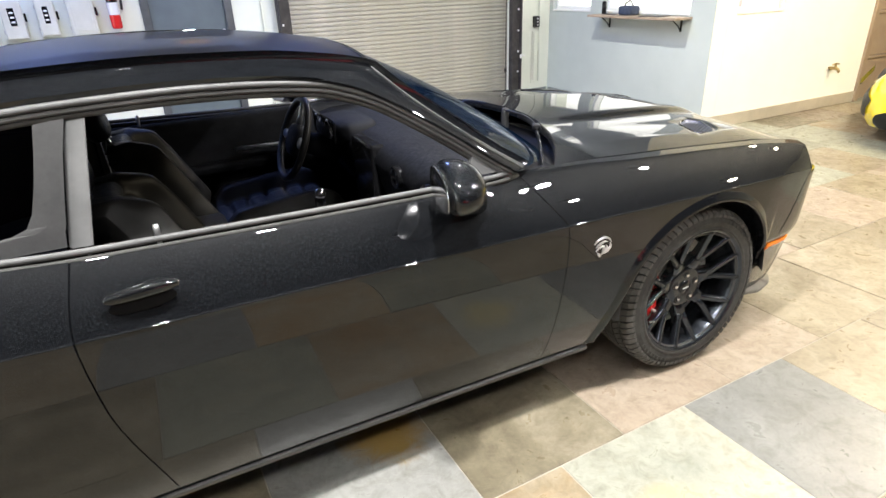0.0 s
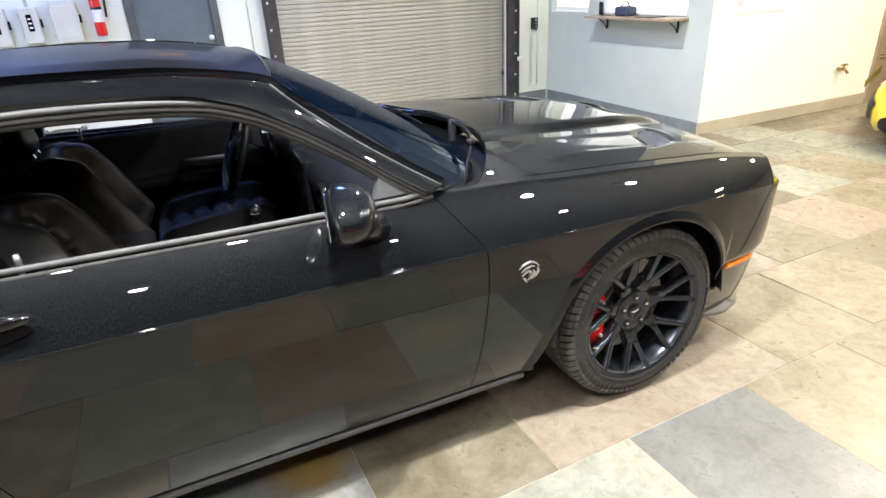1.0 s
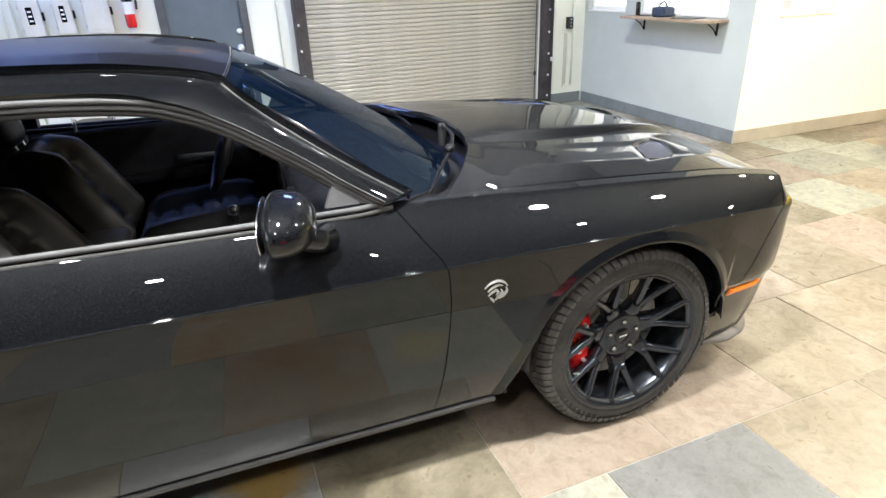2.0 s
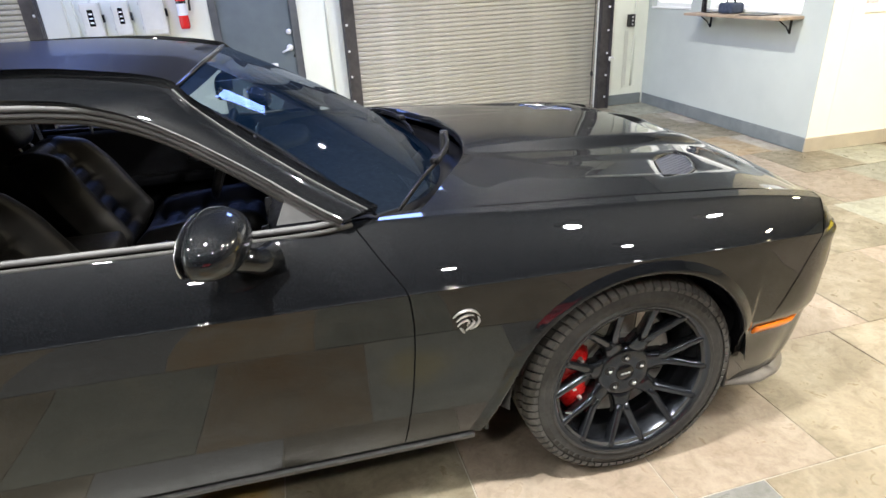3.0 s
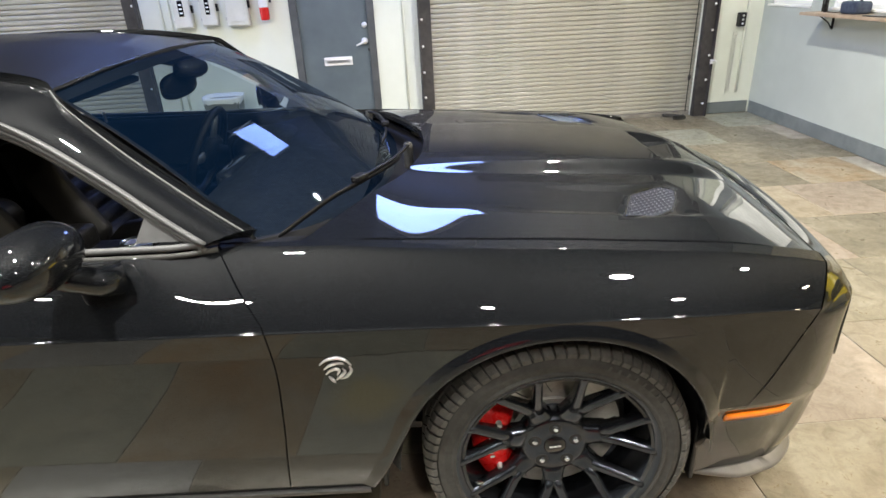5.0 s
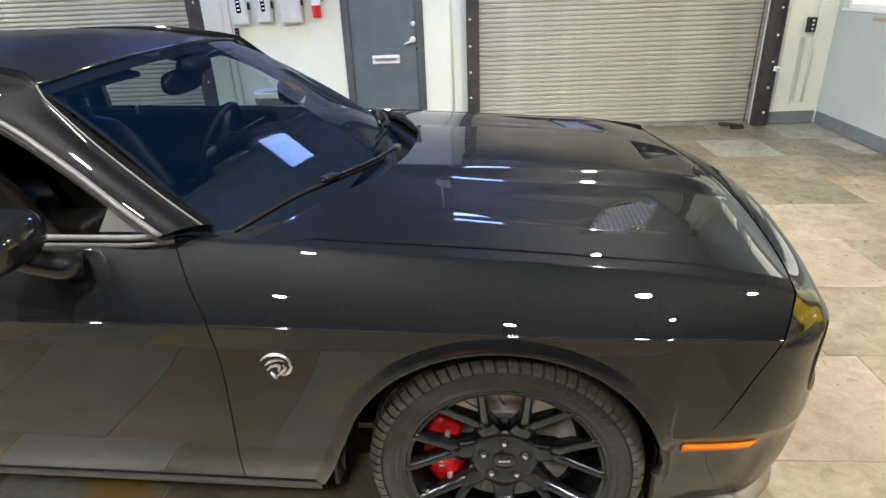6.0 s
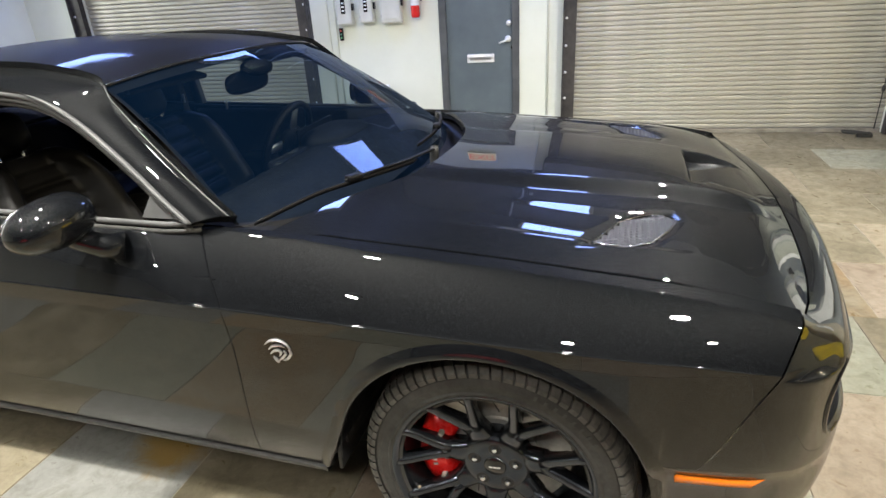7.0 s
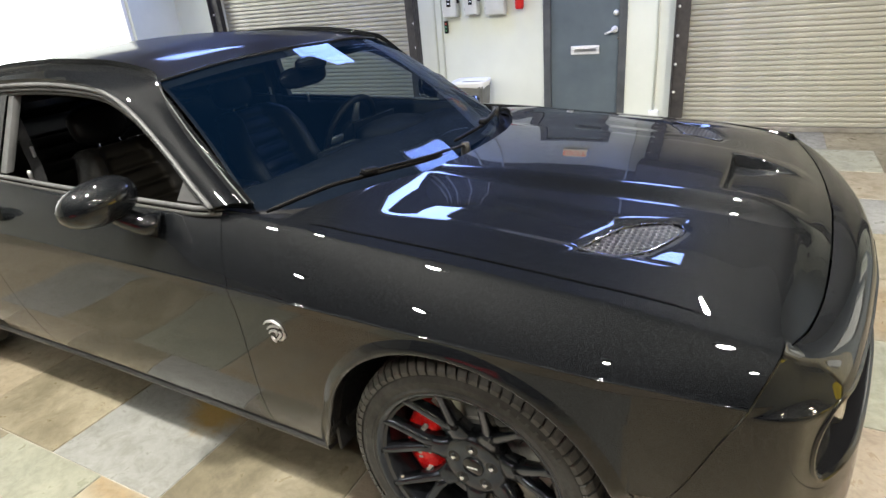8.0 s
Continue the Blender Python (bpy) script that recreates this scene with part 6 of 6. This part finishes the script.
def seat_shell(pts, width, thick, bolster, n=33, taper=0.0, flutes=6):
    """A padded seat surface along the side line pts (x, z): raised bolsters, a fluted middle, rounded rims."""
    m = 61
    line = path3([(x, 0, z) for x, z in pts], m)
    rows = []
    for i, p in enumerate(line):
        u = i / (m - 1)
        d = line[min(i + 1, m - 1)] - line[max(i - 1, 0)]
        nrm = np.array([d[2], 0, -d[0]]) / np.linalg.norm(d)
        half = width / 2 * (1 - taper * float(smooth(0.55, 1.0, u)))
        ends = min(1.0, 12 * u + 0.25, 12 * (1 - u) + 0.25)
        row = []
        for k in np.linspace(-1, 1, n):
            a = abs(k)
            side = bolster * float(smooth(0.42, 0.72, a)) * (1 - float(smooth(0.86, 1.0, a))) * float(smooth(0.0, 0.15, u)) * float(smooth(0.0, 0.22, 1 - u))
            round_off = thick * 0.40 * float(smooth(0.88, 1.0, a))
            groove = 0.016 * abs(math.cos(math.pi * flutes * u)) ** 8 * (1 - float(smooth(0.42, 0.50, a)))
            seam = 0.007 * math.exp(-((a - 0.46) / 0.025) ** 2)
            row.append(p + nrm * (thick / 2 * ends + side - round_off - groove - seam) + np.array([0, k * half, 0]))
        back_ = [p - nrm * thick / 2 * ends + np.array([0, k * half * 0.96, 0]) for k in (1, 0, -1)]
        rows.append(row + back_ + row[:1])
    V, F = sheet(np.array(rows), True)
    c = len(rows[0])
    F.append(tuple(range(c - 1)))
    F.append(tuple((m - 1) * c + i for i in range(c - 1))[::-1])
    return V, F


def front_seat(y, label):
    st_ = put("front_seat", None, car, label, pose(0.16 if y > 0 else 0.12, y, -0.02))
    V, F = seat_shell([(-1.28, 0.56), (-1.35, 0.60), (-1.55, 0.59), (-1.80, 0.56)], 0.52, 0.14, 0.06)
    put("seat_cushion", mesh_of("seat_cushion", V, F, LEATHER, True), st_)
    V, F = seat_shell([(-1.85, 0.56), (-1.94, 0.72), (-2.04, 0.90), (-2.10, 0.99), (-2.13, 1.025)], 0.52, 0.10, 0.075, taper=0.34, flutes=7)
    put("backrest", mesh_of("backrest", V, F, LEATHER, True), st_)
    part("headrest", blob(0.048, 0.125, 0.085, 3.0), LEATHER, st_, "", pose(-2.17, 0, 1.115, 0, -16, 0), True)
    for q in (-1, 1):
        part("headrest_post", tube([(-2.12, q * 0.05, 1.00), (-2.15, q * 0.05, 1.09)], 0.007, 8), CHROME, st_)
    part("seat_base", box_bm(0.46, 0.46, 0.16, (-1.55, 0, 0.43), 0.02), TRIMBLACK, st_)
    return st_


front_seat(-0.37, "black leather bucket seat with fluted middle")
front_seat(0.37, "black leather bucket seat with fluted middle")
rb = put("rear_seat", None, car, "black leather rear bench seat")
V, F = seat_shell([(-2.25, 0.55), (-2.32, 0.60), (-2.5, 0.57), (-2.7, 0.53)], 1.25, 0.14, 0.03)
put("seat_cushion", mesh_of("seat_cushion", V, F, LEATHER, True), rb)
V, F = seat_shell([(-2.7, 0.55), (-2.76, 0.75), (-2.84, 0.98)], 1.25, 0.12, 0.03)
put("backrest", mesh_of("backrest", V, F, LEATHER, True), rb)
for y in (-0.69, 0.69):
    part("seat_belt", tube([(-2.05, y, 1.22), (-2.03, y * 0.99, 1.0), (-2.0, y * 1.0, 0.6)], 0.022, 6, None, 0.12), CARPET, car, "dark seat belt hanging by the pillar")
    part("belt_buckle", box_bm(0.02, 0.012, 0.045, (-2.035, y * 0.98, 1.05), 0.004), SILVER, car)
for y in (-0.36, 0.36):
    vz = part("sun_visor", box_bm(0.17, 0.40, 0.018, (0, 0, 0), 0.008, 2), CARPET, car, "dark cloth sun visor folded under the roof", pose(-1.275, y, 1.300, 0, 14, 0), True)
    part("visor_pivot", tube([(0.08, y * 0.5, 0.0), (0.09, y * 0.56, 0.012), (0.08, y * 0.6, 0.03)], 0.006, 6), TRIMBLACK, vz, "", None, True)
# inside mirror
im = part("inside_mirror", blob(0.024, 0.135, 0.042, 3.0), GLOSS, car, "black inside mirror on the glass", pose(-1.14, 0.0, 1.235, 0, 0, 0), True)
part("stem", tube([(0.0, 0, 0.02), (0.05, 0, 0.045), (0.075, 0, 0.05)], [0.012, 0.015, 0.03], 10), GLOSS, im, "", None, True)
part("sensor_pod", blob(0.05, 0.07, 0.03, 2.6), GLOSS, im, "black sensor pod", pose(0.05, 0.0, 0.05), True)

# ---- the low sports cars
def sports_car(m, paint, label):
    yc = thing("sports_car", m, label, "car")
    NZ = curve((0.0, 0.34), (0.10, 0.52), (0.35, 0.66), (0.9, 0.80), (1.5, 1.08), (2.2, 1.12), (3.0, 0.98), (4.2, 0.88))
    NY = curve((0.0, 0.62), (0.15, 0.80), (0.5, 0.92), (1.2, 0.95), (3.2, 0.97), (4.2, 0.90))
    rows = []
    for x in np.concatenate([np.linspace(0, 0.5, 14), np.linspace(0.5, 4.2, 26)[1:]]):
        z1, w = float(NZ(x)), float(NY(x))
        z0 = 0.14
        lean = 0.16 * (1 - min(1, x / 0.6))
        rows.append([(x + lean * (1 - t), sy * w * yy, z0 + (z1 - z0) * t) for sy, yy, t in ((-1, 0.93, 0.0), (-1, 1.0, 0.25), (-1, 0.99, 0.5), (-1, 0.93, 0.72), (-1, 0.80, 0.90), (-1, 0.5, 0.98), (1, 0.0, 1.0), (1, 0.5, 0.98), (1, 0.80, 0.90), (1, 0.93, 0.72), (1, 0.99, 0.5), (1, 1.0, 0.25), (1, 0.93, 0.0))])
    put("body", mesh_of("body", *sheet(np.array(rows), False), paint, True), yc)
    P = np.array([[np.array(rows[0][k]) for k in range(13)], [np.array((0.12, rows[0][k][1] * 0.9, 0.15)) for k in range(13)]])
    put("nose_fill", mesh_of("nose_fill", *sheet(P, True), TRIMBLACK, True), yc)
    for s in (-1, 1):
        cols_ = (1, 2, 3) if s < 0 else (11, 10, 9)
        P = np.array([[np.array(rows[i][k]) + np.array((-0.006, s * 0.008, 0)) for i in range(2, 11)] for k in cols_])
        put("intake", mesh_of("intake", *sheet(P, s < 0), TRIMBLACK, True), yc, "black side intake")
        P = np.array([[(0.16 + 0.30 * k, s * (0.80 + 0.06 * k), 0.50 + 0.10 * k + 0.06 * t) for k in np.linspace(0, 1, 6)] for t in (0, 0.5, 1)])
        put("headlight", mesh_of("headlight", *sheet(P + np.array([-0.02, s * 0.03, 0.01]), s < 0), GLOSS, True), yc, "dark swept headlight")
        for x in (0.95, 3.4):
            wy = part("wheel", lathe([(0.0001, -0.09), (0.20, -0.10), (0.24, -0.11), (0.30, -0.115), (0.33, -0.09), (0.33, 0.1), (0.2, 0.1)], 40), RUBBER, yc, "", pose(x, s * 0.87, 0.33, 0, 0, 0 if s < 0 else 180), True)
            part("rim", lathe([(0.0001, -0.118), (0.06, -0.116), (0.2, -0.108), (0.225, -0.112)], 30), GLOSS, wy, "", None, True)


REDPAINT = shader("dark_red_paint", (0.62, 0.012, 0.020), 0.25, 0, Coat_Weight=1.0, Coat_Roughness=0.03)
# out of view; added only to give the coupe's side a red reflection
sports_car(pose(-0.9, -4.5, 0, 0, 0, -90), REDPAINT, "red low sports car, unseen, added for a red reflection")
sports_car(pose(4.10, 0.10, 0), YELLOW, "bright yellow low sports car with black intakes")

# ---------------------------------------------------------------- slate floor tiles
rng = random.Random(11)
TW, TH_, JOINT = 0.605, 0.62, 0.0042


def tile_mesh(name, mat, w, h):
    bm = box_bm(w, h, 0.02, (0, 0, -0.01))
    bmesh.ops.bevel(bm, geom=[e for e in bm.edges if all(v.co.z > -0.001 for v in e.verts)], offset=0.0018, segments=1, affect="EDGES")
    me = bpy.data.meshes.new(name)
    bm.to_mesh(me)
    bm.free()
    me.materials.append(mat)
    return me


TILE = [tile_mesh("tile", m, TW - JOINT, TH_ - JOINT) for m in SLATES]
floor = bpy.data.objects["floor"]
OFFSETS = {0: 0.10, -1: 0.41, 1: 0.33, 2: 0.21}
KINDS = {(-1, -1): 2, (-1, 0): 0, (-1, -2): 7, (-1, -3): 4, (-1, -4): 3, (-1, 1): 0, (0, -3): 6, (0, -4): 1, (0, -2): 1, (0, -1): 5, (0, 0): 5, (0, 1): 0, (0, 2): 0, (-1, 2): 5, (1, 2): 0, (1, 3): 5, (1, 1): 5, (0, 3): 0, (-2, -1): 0, (-2, 0): 5}
GRID = pose(0, -1.1, 0, 0, 0, 1.6)
rest = []
for row in range(-14, 9):
    y = -1.10 + TH_ * (row + 0.5)
    off = OFFSETS.get(row, rng.random() * TW)
    for col in range(-13, 17):
        x = off + TW * (col + 0.5)
        if y > 0.3 and x < 3.4:
            mix = (2, 6, 0, 1, 1, 1) if x > 1.2 else (0, 6, 1, 3, 1, 0)
        elif x > 1.2:
            mix = (4, 1, 0, 2, 1, 2)
        else:
            mix = (3, 3, 2, 3, 1, 2)
        k = KINDS.get((row, col), rng.choices(range(6), mix)[0])
        m = GRID @ pose(x, y + 1.1, rng.uniform(-0.0015, 0.0015), rng.uniform(-0.12, 0.12), rng.uniform(-0.12, 0.12), 0)
        if -2.6 < y < 4.2 and -3.3 < x < 4.6 and not (GX - 0.3 < x and y > WY):
            put("tile", TILE[k], floor, "", m)
        elif not (x > GX and y > WY + 0.3):
            rest.append((k, m))
for k in range(len(SLATES)):
    v, f = [], []
    for kk, m in rest:
        if kk == k:
            b = len(v)
            v += [m @ p.co for p in TILE[k].vertices]
            f += [tuple(b + i for i in p.vertices) for p in TILE[k].polygons]
    if v:
        tagged(put("far_tiles", mesh_of("far_tiles", v, f, SLATES[k]), floor), kind="stuff")
